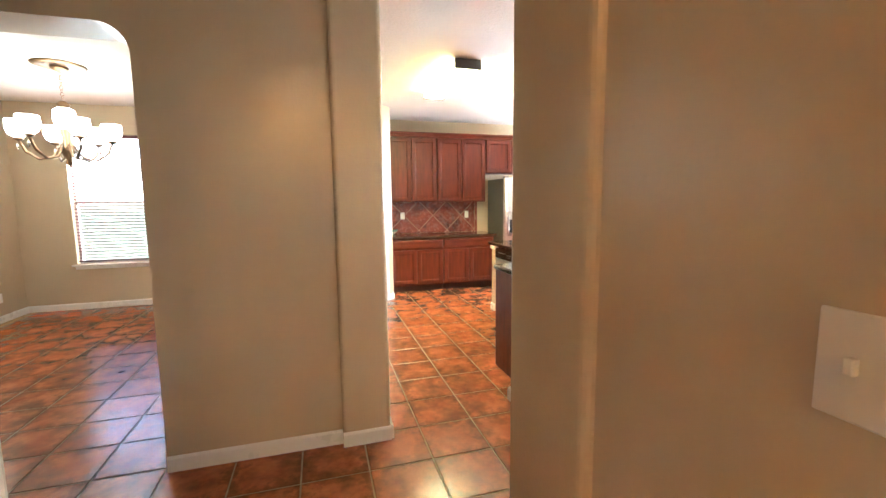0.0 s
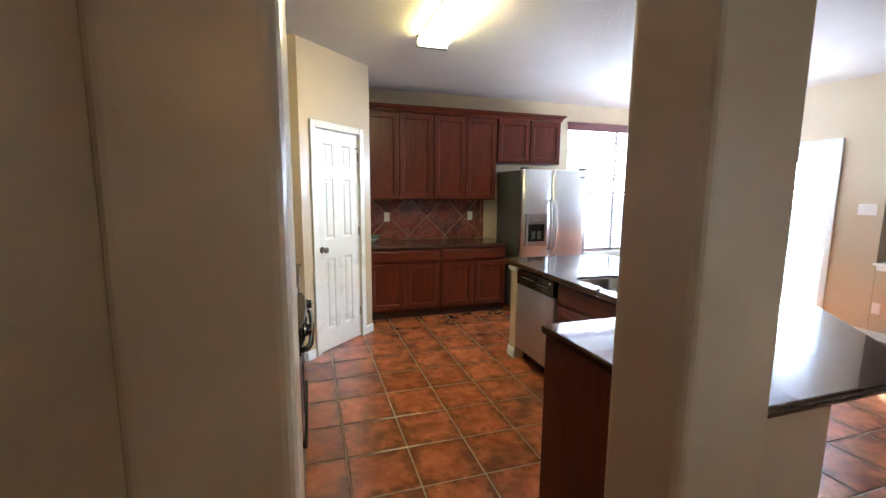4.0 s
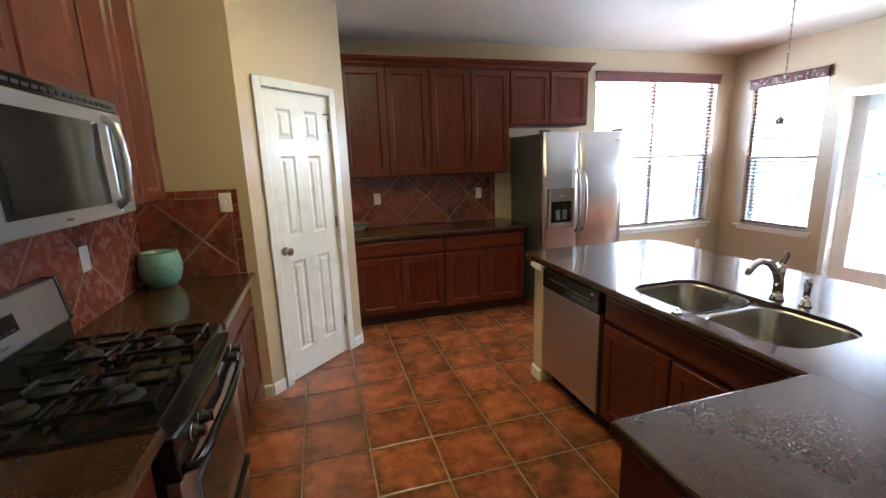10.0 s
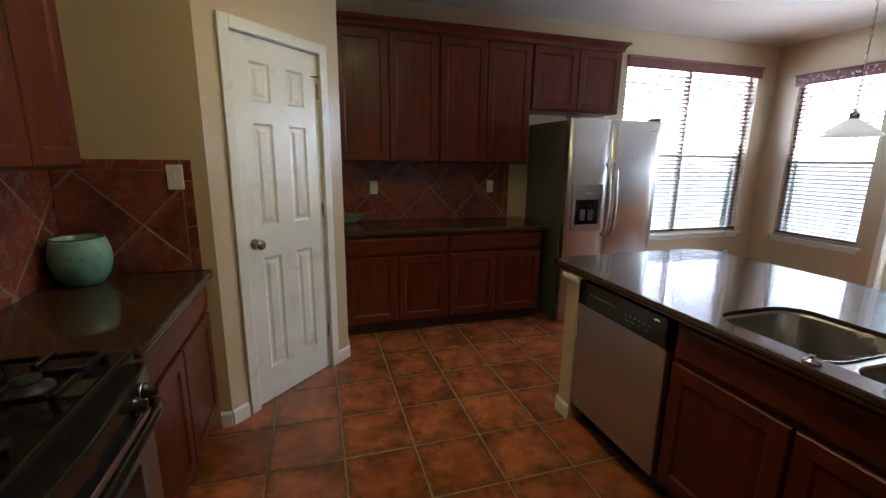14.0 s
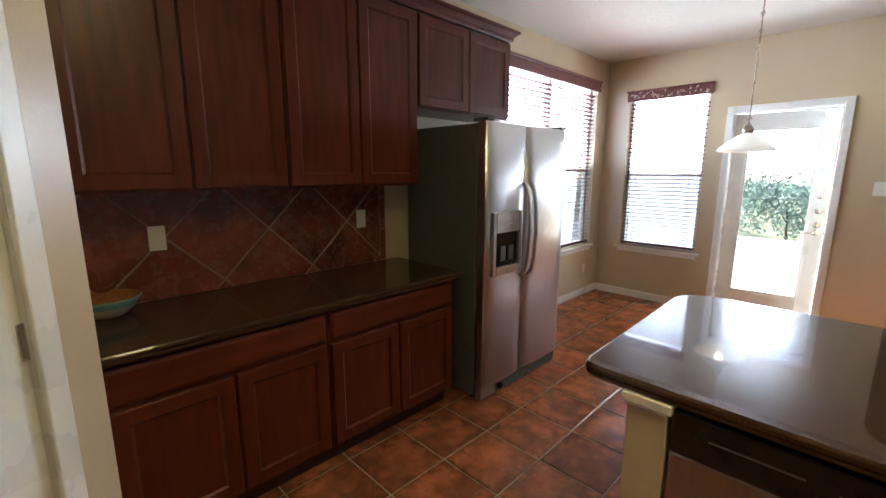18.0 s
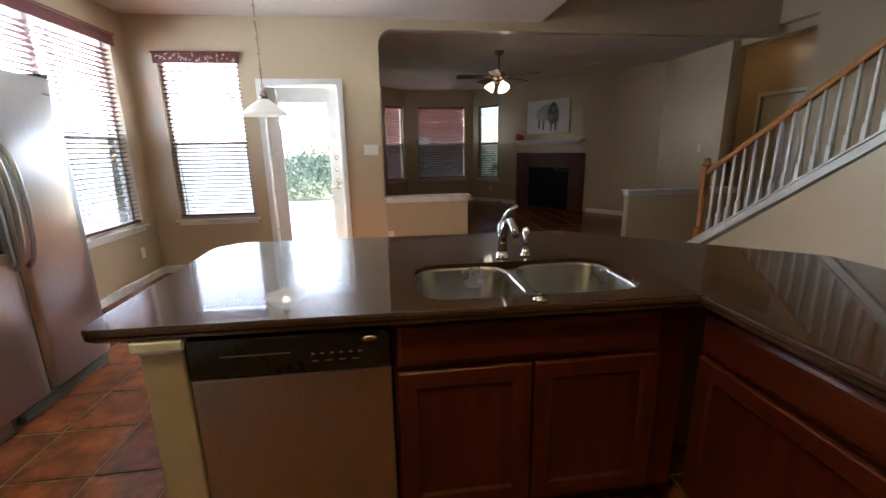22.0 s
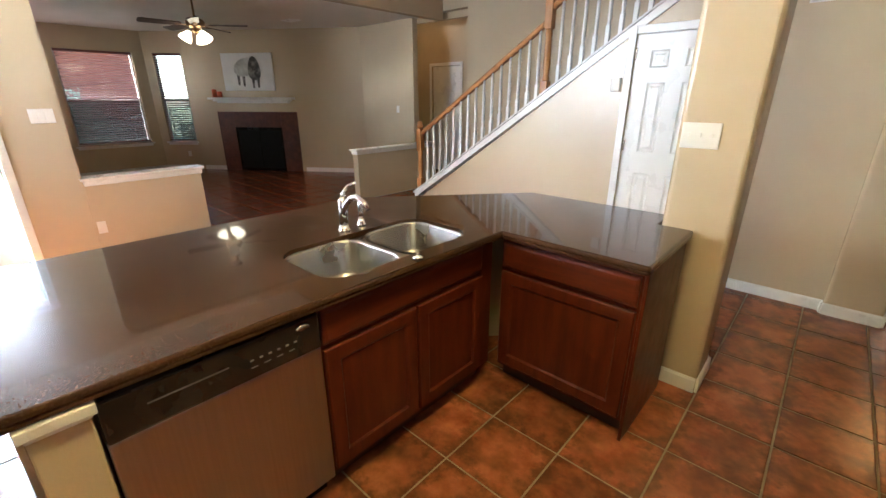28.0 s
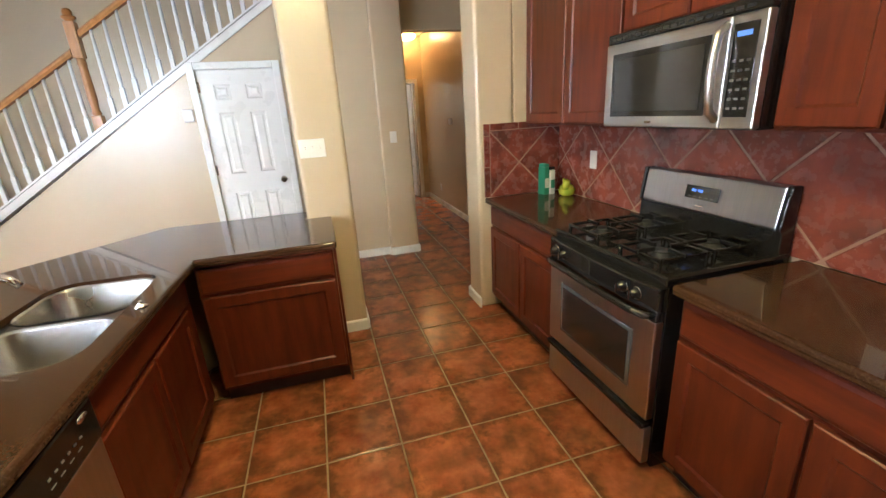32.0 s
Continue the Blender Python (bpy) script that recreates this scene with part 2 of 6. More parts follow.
# ---- builders ----
def add_box(bm, x0, y0, z0, x1, y1, z1, m=None):
    vs = [bm.verts.new((x, y, z)) for x in (x0, x1) for y in (y0, y1) for z in (z0, z1)]
    for i in ((0, 1, 3, 2), (4, 6, 7, 5), (0, 4, 5, 1), (2, 3, 7, 6), (0, 2, 6, 4), (1, 5, 7, 3)):
        bm.faces.new([vs[k] for k in i])
    if m is not None:
        bmesh.ops.transform(bm, matrix=m, verts=vs)
    return vs


def boxes(*rows, bevel=0.0, seg=2):
    """One mesh of boxes (x0, y0, z0, x1, y1, z1)."""
    bm = bmesh.new()
    for r in rows:
        add_box(bm, min(r[0], r[3]), min(r[1], r[4]), min(r[2], r[5]), max(r[0], r[3]), max(r[1], r[4]), max(r[2], r[5]))
    bmesh.ops.recalc_face_normals(bm, faces=bm.faces)
    if bevel:
        bmesh.ops.bevel(bm, geom=list(bm.edges), offset=bevel, segments=seg, affect="EDGES", profile=0.5)
    return bm


def prism(points, z0, z1, bevel=0.0, seg=2):
    """An upright prism over a plan outline."""
    bm = bmesh.new()
    low = [bm.verts.new((x, y, z0)) for x, y in points]
    high = [bm.verts.new((x, y, z1)) for x, y in points]
    bm.faces.new(low[::-1])
    bm.faces.new(high)
    for i in range(len(points)):
        j = (i + 1) % len(points)
        bm.faces.new((low[i], low[j], high[j], high[i]))
    bmesh.ops.recalc_face_normals(bm, faces=bm.faces)
    if bevel:
        bmesh.ops.bevel(bm, geom=list(bm.edges), offset=bevel, segments=seg, affect="EDGES", profile=0.5)
    return bm


def lathe(profile, n=28, caps=True):
    """A turned shape from (radius, height) rows."""
    bm = bmesh.new()
    rings = [[bm.verts.new((r * math.cos(k * math.tau / n), r * math.sin(k * math.tau / n), z)) for k in range(n)] for r, z in profile]
    for a, b in zip(rings, rings[1:]):
        for k in range(n):
            bm.faces.new((a[k], a[(k + 1) % n], b[(k + 1) % n], b[k]))
    if caps:
        bm.faces.new(rings[0][::-1])
        bm.faces.new(rings[-1])
    bmesh.ops.recalc_face_normals(bm, faces=bm.faces)
    for f in bm.faces:
        f.smooth = len(f.verts) == 4
    return bm


def tube(points, r, n=10, taper=1.0):
    """A round bar along a line of points."""
    bm = bmesh.new()
    pts = [Vector(p) for p in points]
    rings = []
    side = None
    for i, p in enumerate(pts):
        d = (pts[min(i + 1, len(pts) - 1)] - pts[max(i - 1, 0)]).normalized()
        if side is None:
            side = d.orthogonal().normalized()
        side = (side - d * side.dot(d)).normalized()
        up = d.cross(side)
        q = r * (1 + (taper - 1) * i / max(1, len(pts) - 1))
        rings.append([bm.verts.new(p + q * (side * math.cos(k * math.tau / n) + up * math.sin(k * math.tau / n))) for k in range(n)])
    for a, b in zip(rings, rings[1:]):
        for k in range(n):
            f = bm.faces.new((a[k], a[(k + 1) % n], b[(k + 1) % n], b[k]))
            f.smooth = True
    bm.faces.new(rings[0][::-1])
    bm.faces.new(rings[-1])
    bmesh.ops.recalc_face_normals(bm, faces=bm.faces)
    return bm


def arc(c, r, a0, a1, n, plane="xz"):
    """Points on an arc, degrees, in a plane through c."""
    out = []
    for k in range(n + 1):
        a = radians(a0 + (a1 - a0) * k / n)
        u, v = r * math.cos(a), r * math.sin(a)
        out.append({"xz": (c[0] + u, c[1], c[2] + v), "yz": (c[0], c[1] + u, c[2] + v), "xy": (c[0] + u, c[1] + v, c[2])}[plane])
    return out


def join(bm, other, m=None):
    """Adds another bmesh to bm."""
    if m is not None:
        bmesh.ops.transform(other, matrix=m, verts=other.verts)
    me = bpy.data.meshes.new("tmp")
    other.to_mesh(me)
    other.free()
    bm.from_mesh(me)
    bpy.data.meshes.remove(me)
    return bm


def part(name, bm, material, parent=None, label="", m=None):
    """Links a bmesh as one mesh object under a thing or a part."""
    me = bpy.data.meshes.new(name)
    bm.to_mesh(me)
    bm.free()
    me.materials.append(material)
    ob = new(name, me)
    if parent is not None:
        ob.parent = parent
    if m is not None:
        ob.matrix_basis = m
    return tagged(ob, label)


def thing(name, m, label, category, group="", kind=""):
    """An Empty at a thing's base."""
    ob = new(name)
    ob.empty_display_size = 0.1
    ob.matrix_basis = m
    return tagged(ob, label, category, group, kind)


def struct(name, bm, material, label="", category=""):
    return tagged(part(name, bm, material), label, category, "", "structure")

# ---- plan ----
N, E, W = 6.96, 6.16, -0.14       # faces of the kitchen's north, east and west walls
CZ, VOID = 2.74, 2.52              # ceiling, edge of the stairwell
TOP = 0.885                        # worktops
PITCH = 0.352                      # tile pitch
STY, LS = 1.13, -0.50              # stair face, south wall of stairwell and living room
LN, LE = 4.62, 12.0                # north and east walls of the living room
DN, DW = 6.83, -3.62               # north and west walls of the dining room
RET = 5.40                         # pantry return wall


def ring(x0, y0, x1, y1, z0, z1, holes, axis):
    """Boxes of a straight wall with rectangular holes (a0, a1, z0, z1) along an axis."""
    rows = []
    a0, a1 = (x0, x1) if axis == "x" else (y0, y1)
    at = a0

    def slab(b0, b1, c0, c1):
        if b1 - b0 > 1e-4 and c1 - c0 > 1e-4:
            rows.append((b0, y0, c0, b1, y1, c1) if axis == "x" else (x0, b0, c0, x1, b1, c1))

    for h0, h1, g0, g1 in sorted(holes):
        slab(at, h0, z0, z1)
        slab(h0, h1, z0, g0)
        slab(h0, h1, g1, z1)
        at = h1
    slab(at, a1, z0, z1)
    return boxes(*rows)


def plate(points, y0, y1, bevel=0.0):
    """An outline in x and z, given depth along y."""
    bm = prism(points, 0, y1 - y0, bevel)
    bmesh.ops.transform(bm, matrix=Matrix(((1, 0, 0, 0), (0, 0, -1, y1), (0, 1, 0, 0), (0, 0, 0, 1))), verts=bm.verts)
    bmesh.ops.recalc_face_normals(bm, faces=bm.faces)
    return bm


def arch_fill(a0, a1, z0, z1, y0, y1, r, left=True, right=True):
    """The wall over an opening a0..a1 with rounded upper corners of radius r."""
    pts = [(a0, z1), (a0, z0 - r if left else z0)]
    if left:
        pts += [(a0 + r - r * math.cos(radians(k)), z0 - r + r * math.sin(radians(k))) for k in range(10, 91, 10)]
    if right:
        pts += [(a1 - r + r * math.sin(radians(k)), z0 - r + r * math.cos(radians(k))) for k in range(0, 90, 10)] + [(a1, z0 - r)]
    else:
        pts += [(a1, z0)]
    return plate(pts + [(a1, z1)], y0, y1)


WN = (4.11, 5.90, 0.625, 2.455)      # north window
WE = (5.875, 6.69, 0.62, 2.345)     # east window
DE = (4.845, 5.665, 0.0, 2.07)       # garden door
TAN = "tan painted plaster wall with fine texture"
struct("wall_north", ring(1.06, N, E + 0.12, N + 0.14, 0, CZ, [WN], "x"), PAINT, TAN + " and a wide window", "wall")
struct("wall_east", ring(E, 4.38, E + 0.12, N, 0, CZ, [WE, DE], "y"), PAINT, TAN + ", window and garden door", "wall")
struct("wall_west", boxes((W - 0.12, 2.691, 0, W, RET, CZ)), PAINT, TAN + " behind the stove", "wall")
struct("wall_pantry_return", boxes((W - 0.12, RET, 0, 0.494, RET + 0.1, CZ)), PAINT, TAN + " beside the pantry", "wall")
DIAG = pose(0.494, RET, 0, 0, 0, 45)
PD0, PD1 = 0.170, 0.769             # pantry door along the diagonal
struct("wall_pantry_diagonal", ring(0, 0, 0.949, 0.1, 0, CZ, [(PD0 - 0.015, PD1 + 0.015, 0, 2.07)], "x"), PAINT, TAN + " of the pantry corner", "wall").matrix_basis = DIAG
struct("wall_pantry_side", boxes((1.06, 6.072, 0, 1.16, N, CZ)), PAINT, TAN + " beside the cabinets", "wall")
struct("wall_pantry_back", boxes((-0.6, RET + 0.1, 0, -0.5, N + 0.1, CZ), (-0.5, N, 0, 1.06, N + 0.1, CZ)), PAINT, TAN, "wall")
struct("wall_foyer", boxes((-0.685, 2.46, 0, 0.235, 2.69, CZ), (-0.685, 2.6905, 0, -0.601, 2.739, CZ)), PAINT, TAN + " beside the dining arch", "wall")
struct("wall_pilaster", boxes((0.235, 2.415, 0, 0.518, 2.692, CZ), bevel=0.028, seg=4), PAINT, "tan painted wall end with rounded corners", "wall")
struct("post_kitchen", boxes((1.425, 2.39, 0, 1.735, 2.675, CZ), bevel=0.028, seg=4), PAINT, "tan painted square post with rounded corners", "post")
struct("wall_hall_east", join(boxes((0.645, 0.70, 0, 0.965, 1.055, CZ), bevel=0.024, seg=4), boxes((0.668, -2.05, 0, 0.95, 0.73, CZ))), PAINT, TAN + " with rounded corner", "wall")
struct("wall_foyer_south", boxes((0.94, 0.88, 0, 1.74, 1.0, CZ)), PAINT, TAN + " beside the stair door", "wall")
struct("wall_hall_west", boxes((-0.42, -2.05, 0, -0.30, 0.75, CZ), bevel=0.015, seg=3), PAINT, TAN, "wall")
struct("arch_hall", arch_fill(-0.30, 0.66, 2.32, CZ, 0.735, 0.86, 0.09), PAINT, "tan painted rounded hall arch", "arch")
struct("wall_hall_end", ring(-0.42, -2.17, 0.95, -2.05, 0, CZ, [(-0.14, 0.58, 0, 2.0)], "x"), PAINT, TAN + " with an open doorway", "wall")
struct("wall_foyer_west", boxes((-4.2, 0.63, 0, -0.42, 0.75, CZ)), PAINT, TAN, "wall")
struct("wall_foyer_end", boxes((-4.3, 0.6, 0, -4.2, 2.5, CZ)), PAINT, TAN, "wall")
BATH = surface("pale_room_paint", (0.72, 0.70, 0.64), None, 2, 0.6)
struct("wall_back_room", boxes((-0.6, -3.6, 0, 1.2, -3.5, CZ), (-0.7, -3.6, 0, -0.6, -2.17, CZ), (1.2, -3.6, 0, 1.3, -2.17, CZ)), BATH, "pale painted walls of a back room", "wall")
# stairwell, with the sloping face under the stair
SLOPE = 0.672


def under(x):
    return 0.412 + SLOPE * (4.908 - x)


struct("wall_stair_face", join(join(plate([(5.43, 0), (2.545, 0), (2.545, under(2.545))], STY - 0.1, STY), plate([(2.545, 2.01), (1.893, 2.01), (1.893, under(1.893)), (2.545, under(2.545))], STY - 0.1, STY)), plate([(1.893, 0), (1.74, 0), (1.74, under(1.74)), (1.893, under(1.893))], STY - 0.1, STY)), PAINT, "tan painted wall under the staircase", "wall")
struct("wall_stair_south", boxes((1.74, LS - 0.12, 0, 5.66, LS, 5.4), (5.66, LS - 0.12, 2.76, 6.86, LS, 5.4)), PAINT, TAN + " behind the staircase", "wall")
struct("wall_stair_west", boxes((1.62, LS - 0.12, CZ + 0.1, 1.74, VOID, 5.4)), PAINT, TAN, "wall")
struct("wall_void_north", boxes((1.62, VOID, CZ + 0.1, E + 0.12, VOID + 0.12, 5.4)), PAINT, TAN, "wall")
struct("wall_void_east", boxes((E + 0.001, LS, 2.63, E + 0.119, VOID, 5.4)), PAINT, TAN + " over the living room opening", "wall")
arch_e = arch_fill(VOID, 4.38, 2.635, CZ, 0, 0.12, 0.16, left=False)
bmesh.ops.transform(arch_e, matrix=Matrix(((0, -1, 0, E + 0.12), (1, 0, 0, 0), (0, 0, 1, 0), (0, 0, 0, 1))), verts=arch_e.verts)
struct("arch_living", arch_e, PAINT, "tan painted header with a rounded corner", "arch")
struct("ceiling_void", boxes((1.62, LS - 0.12, 5.4, E + 0.12, VOID + 0.12, 5.5)), CEIL, "white painted stairwell ceiling", "ceiling")
struct("wall_half_east", boxes((E, 3.38, 0, E + 0.12, 4.38, 0.755), bevel=0.008), PAINT, "tan painted low wall by the living room", "wall")
struct("wall_half_living", boxes((6.385, LS, 0, 6.505, 1.14, 0.715), bevel=0.008), PAINT, "tan painted low wall beside the stairs", "wall")
# lobby south of the living room
struct("wall_lobby", ring(5.5, -1.9, 8.2, -1.78, 0, 2.9, [(6.87, 7.63, 0, 2.08)], "x"), PAINT, TAN + " of a small lobby", "wall")
struct("wall_lobby_sides", boxes((5.5, -1.78, 0, 5.62, LS - 0.12, 2.9), (8.08, -1.78, 0, 8.2, LS - 0.12, 2.9)), PAINT, TAN + " of a small lobby", "wall")
struct("ceiling_lobby", boxes((5.5, -1.9, 2.9, 8.2, LS - 0.12, 3.0)), CEIL, "white painted lobby ceiling", "ceiling")
struct("wall_lobby_header", boxes((5.5, -0.68, 2.66, 8.2, -0.622, 3.02)), PAINT, TAN + " over the lobby opening", "wall")
struct("wall_lobby_back", boxes((6.7, -1.99, 0, 7.8, -1.905, 2.4)), BATH, "pale wall behind the lobby door", "wall")
# living room with its bay and fireplace corner
FA, FB = Vector((11.35, 1.59)), Vector((8.30, LS))     # fireplace wall, end to end
struct("wall_living_south", boxes((6.86, LS - 0.12, 0, 8.4, LS, CZ)), PAINT, TAN, "wall")
struct("wall_living_north", ring(E + 0.12, LN, 11.4, LN + 0.12, 0, CZ, [(9.68, 10.37, 0.60, 2.34)], "x"), PAINT, TAN + " with small pictures and a window", "wall")
fdir = (FB - FA).normalized()
FIRE = Matrix.Translation((FA.x, FA.y, 0)) @ pose(0, 0, 0, 0, 0, math.degrees(math.atan2(fdir.y, fdir.x)))
FLEN = (FB - FA).length
struct("wall_fireplace", boxes((-0.065, 0, 0, FLEN, 0.12, CZ)), PAINT, TAN + " of the fireplace corner", "wall").matrix_basis = FIRE
# bay: outline and its three windows
BAY = [((11.40, LN), (11.40, 4.40), None), ((11.40, 4.40), (LE, 3.86), (0.08, 0.71)), ((LE, 3.86), (LE, 2.16), (0.28, 1.50)), ((LE, 2.16), (11.40, 1.60), (0.17, 0.75))]
BAYM = []
for i, (a, b, hole) in enumerate(BAY):
    d = Vector(b) - Vector(a)
    m = Matrix.Translation((*a, 0)) @ pose(0, 0, 0, 0, 0, math.degrees(math.atan2(d.y, d.x)))
    BAYM.append(m)
    struct("wall_bay_" + "abcd"[i], ring(0, 0, d.length, 0.12, 0, CZ, [(*hole, 0.59, 2.34)] if hole else [], "x"), PAINT, TAN + " of the bay", "wall").matrix_basis = m
struct("ceiling_living", boxes((E + 0.12, LS - 0.1, CZ, 12.2, LN + 0.1, CZ + 0.1)), CEIL, "white textured living room ceiling", "ceiling")
# dining room
WD = (-3.02, -1.93, 0.62, 2.36)
struct("wall_dining_north", ring(DW, DN, -0.6, DN + 0.14, 0, CZ, [WD], "x"), PAINT, TAN + " with a window", "wall")
struct("wall_dining_west", boxes((DW - 0.12, 2.74, 0, DW, DN + 0.14, CZ)), PAINT, TAN, "wall")
struct("wall_dining_east", boxes((-0.7, 2.74, 0, -0.601, DN, CZ)), PAINT, TAN, "wall")
struct("arch_dining", join(arch_fill(-3.0, -0.685, 2.29, CZ, 2.46, 2.74, 0.14), boxes((-4.2, 2.46, 0, -3.0, 2.74, CZ))), PAINT, "tan painted wall with a rounded dining arch", "arch")
struct("ceiling_dining", boxes((DW - 0.12, 2.74, CZ, W - 0.12, DN + 0.14, CZ + 0.1)), CEIL, "white painted dining ceiling", "ceiling")
struct("ceiling", prism([(-4.3, -3.6), (1.74, -3.6), (1.74, VOID), (E, VOID), (E, N), (W - 0.12, N), (W - 0.12, 2.74), (-4.3, 2.74)], CZ, CZ + 0.1), CEIL, "white painted kitchen ceiling with fine texture", "ceiling")
FLOOR = struct("floor", prism([(-4.4, -3.6), (8.3, -3.6), (8.3, -0.62), (12.1, -0.62), (12.1, LN + 0.1), (E + 0.1, LN + 0.1), (E + 0.1, N + 0.1), (-4.4, N + 0.1)], -0.12, -0.0035), GROUT, "terracotta tiled floor with sandy grout", "floor")


# ---- trim ----
def run(name, a, b, h=0.085, t=0.014, side=1, mat=None, label="white painted baseboard"):
    """A baseboard from a to b, standing off its left (side 1) face, with a chamfered top."""
    a, b = Vector(a), Vector(b)
    d = b - a
    bm = bmesh.new()
    prof = [(0, 0), (t, 0), (t, h - 0.012), (t * 0.45, h), (0, h)]
    ends = [[bm.verts.new((x, side * (0.0015 + u), v)) for u, v in prof] for x in (0, d.length)]
    for k in range(5):
        bm.faces.new((ends[0][k], ends[0][(k + 1) % 5], ends[1][(k + 1) % 5], ends[1][k]))
    bm.faces.new(ends[0])
    bm.faces.new(ends[1])
    bmesh.ops.recalc_face_normals(bm, faces=bm.faces)
    ob = tagged(part(name, bm, mat or WHITE), label, "baseboard", "baseboards", "structure")
    ob.matrix_basis = Matrix.Translation((a.x, a.y, 0)) @ pose(0, 0, 0, 0, 0, math.degrees(math.atan2(d.y, d.x)))
    return ob


q = math.sqrt(0.5)


def on_diag(u):
    return (0.494 + u * q, RET + u * q)


for a, b, s in (
    ((4.0, N), (E, N), -1), ((E, N), (E, 5.76), -1), ((E, 4.80), (E, 3.38), -1), ((E + 0.0, 3.38), (E + 0.12, 3.38), -1),
    ((W + 0.58, RET), (0.494, RET), -1), ((0.494, RET), on_diag(0.097), -1), (on_diag(0.831), on_diag(0.949), -1), ((1.16, 6.072), (1.16, 6.35), -1),
    ((-0.685, 2.46), (0.235, 2.46), -1), ((0.235, 2.415), (0.518, 2.415), -1), ((0.518, 2.415), (0.518, 2.692), -1),
    ((1.425, 2.39), (1.735, 2.39), -1), ((1.60, 2.675), (1.425, 2.675), -1), ((1.425, 2.675), (1.425, 2.39), -1), ((1.735, 2.39), (1.735, 2.62), -1),
    ((1.735, 2.62), (2.41, 2.62), -1), ((2.41, 2.62), (2.95, 3.2), -1), ((2.95, 3.2), (2.95, 5.12), -1),
    ((0.668, -2.05), (0.668, 0.70), 1), ((0.645, 0.70), (0.645, 1.055), 1), ((0.645, 1.055), (0.965, 1.055), 1), ((0.965, 1.055), (0.965, 1.0), 1), ((0.965, 1.0), (1.74, 1.0), 1), ((-0.30, -2.05), (-0.30, 0.75), -1), ((-0.42, 0.75), (-4.2, 0.75), -1),
    ((5.43, STY), (2.605, STY), -1), ((5.66, LS), (1.74, LS), -1), ((8.3, LS), (6.86, LS), -1), ((6.385, 1.14), (6.385, LS), 1), ((6.505, 1.14), (6.385, 1.14), -1),
    ((FA.x, FA.y), (FA.x + fdir.x * 0.55, FA.y + fdir.y * 0.55), -1), ((FA.x + fdir.x * 2.35, FA.y + fdir.y * 2.35), (FB.x, FB.y), -1),
    ((11.4, LN), (11.4, 4.4), -1), ((11.4, 4.4), (LE, 3.86), -1), ((LE, 3.86), (LE, 2.16), -1), ((LE, 2.16), (11.4, 1.6), -1), ((E + 0.12, LN), (11.4, LN), -1),
    ((DW, 2.74), (DW, DN), -1), ((DW, DN), (-0.7, DN), -1), ((-0.7, DN), (-0.7, 2.74), -1), ((-0.42, -2.05), (-0.21, -2.05), 1),
):
    run("baseboard", a, b, side=s)


def cap(name, x0, y0, x1, y1, z, label):
    """A moulded white cap on a low wall."""
    t = thing(name, pose((x0 + x1) / 2, (y0 + y1) / 2, z), label, "ledge", "wall ledges")
    hx, hy = (x1 - x0) / 2, (y1 - y0) / 2
    part("cap_board", boxes((-hx - 0.035, -hy - 0.035, 0.02, hx + 0.035, hy + 0.035, 0.045), bevel=0.006), WHITE, t)
    part("cap_moulding", boxes((-hx - 0.014, -hy - 0.014, -0.03, hx + 0.014, hy + 0.014, 0.02), bevel=0.008), WHITE, t)


cap("wall_ledge", E, 3.38, E + 0.12, 4.36, 0.757, "white moulded cap on the low wall")
cap("wall_ledge", 6.385, LS + 0.02, 6.505, 1.14, 0.717, "white moulded cap beside the stairs")


# ---- doors ----
def casing(parent, w, h, cw=0.06, t=0.016, y=-0.002, name="casing"):
    """White trim round an opening 0..w, 0..h, standing proud towards -y."""
    part(name, boxes((-cw, y - t, 0, 0, y, h + cw), bevel=0.004), WHITE, parent)
    part(name, boxes((w, y - t, 0, w + cw, y, h + cw), bevel=0.004), WHITE, parent)
    part(name, boxes((0.0005, y - t, h, w - 0.0005, y, h + cw), bevel=0.004), WHITE, parent)


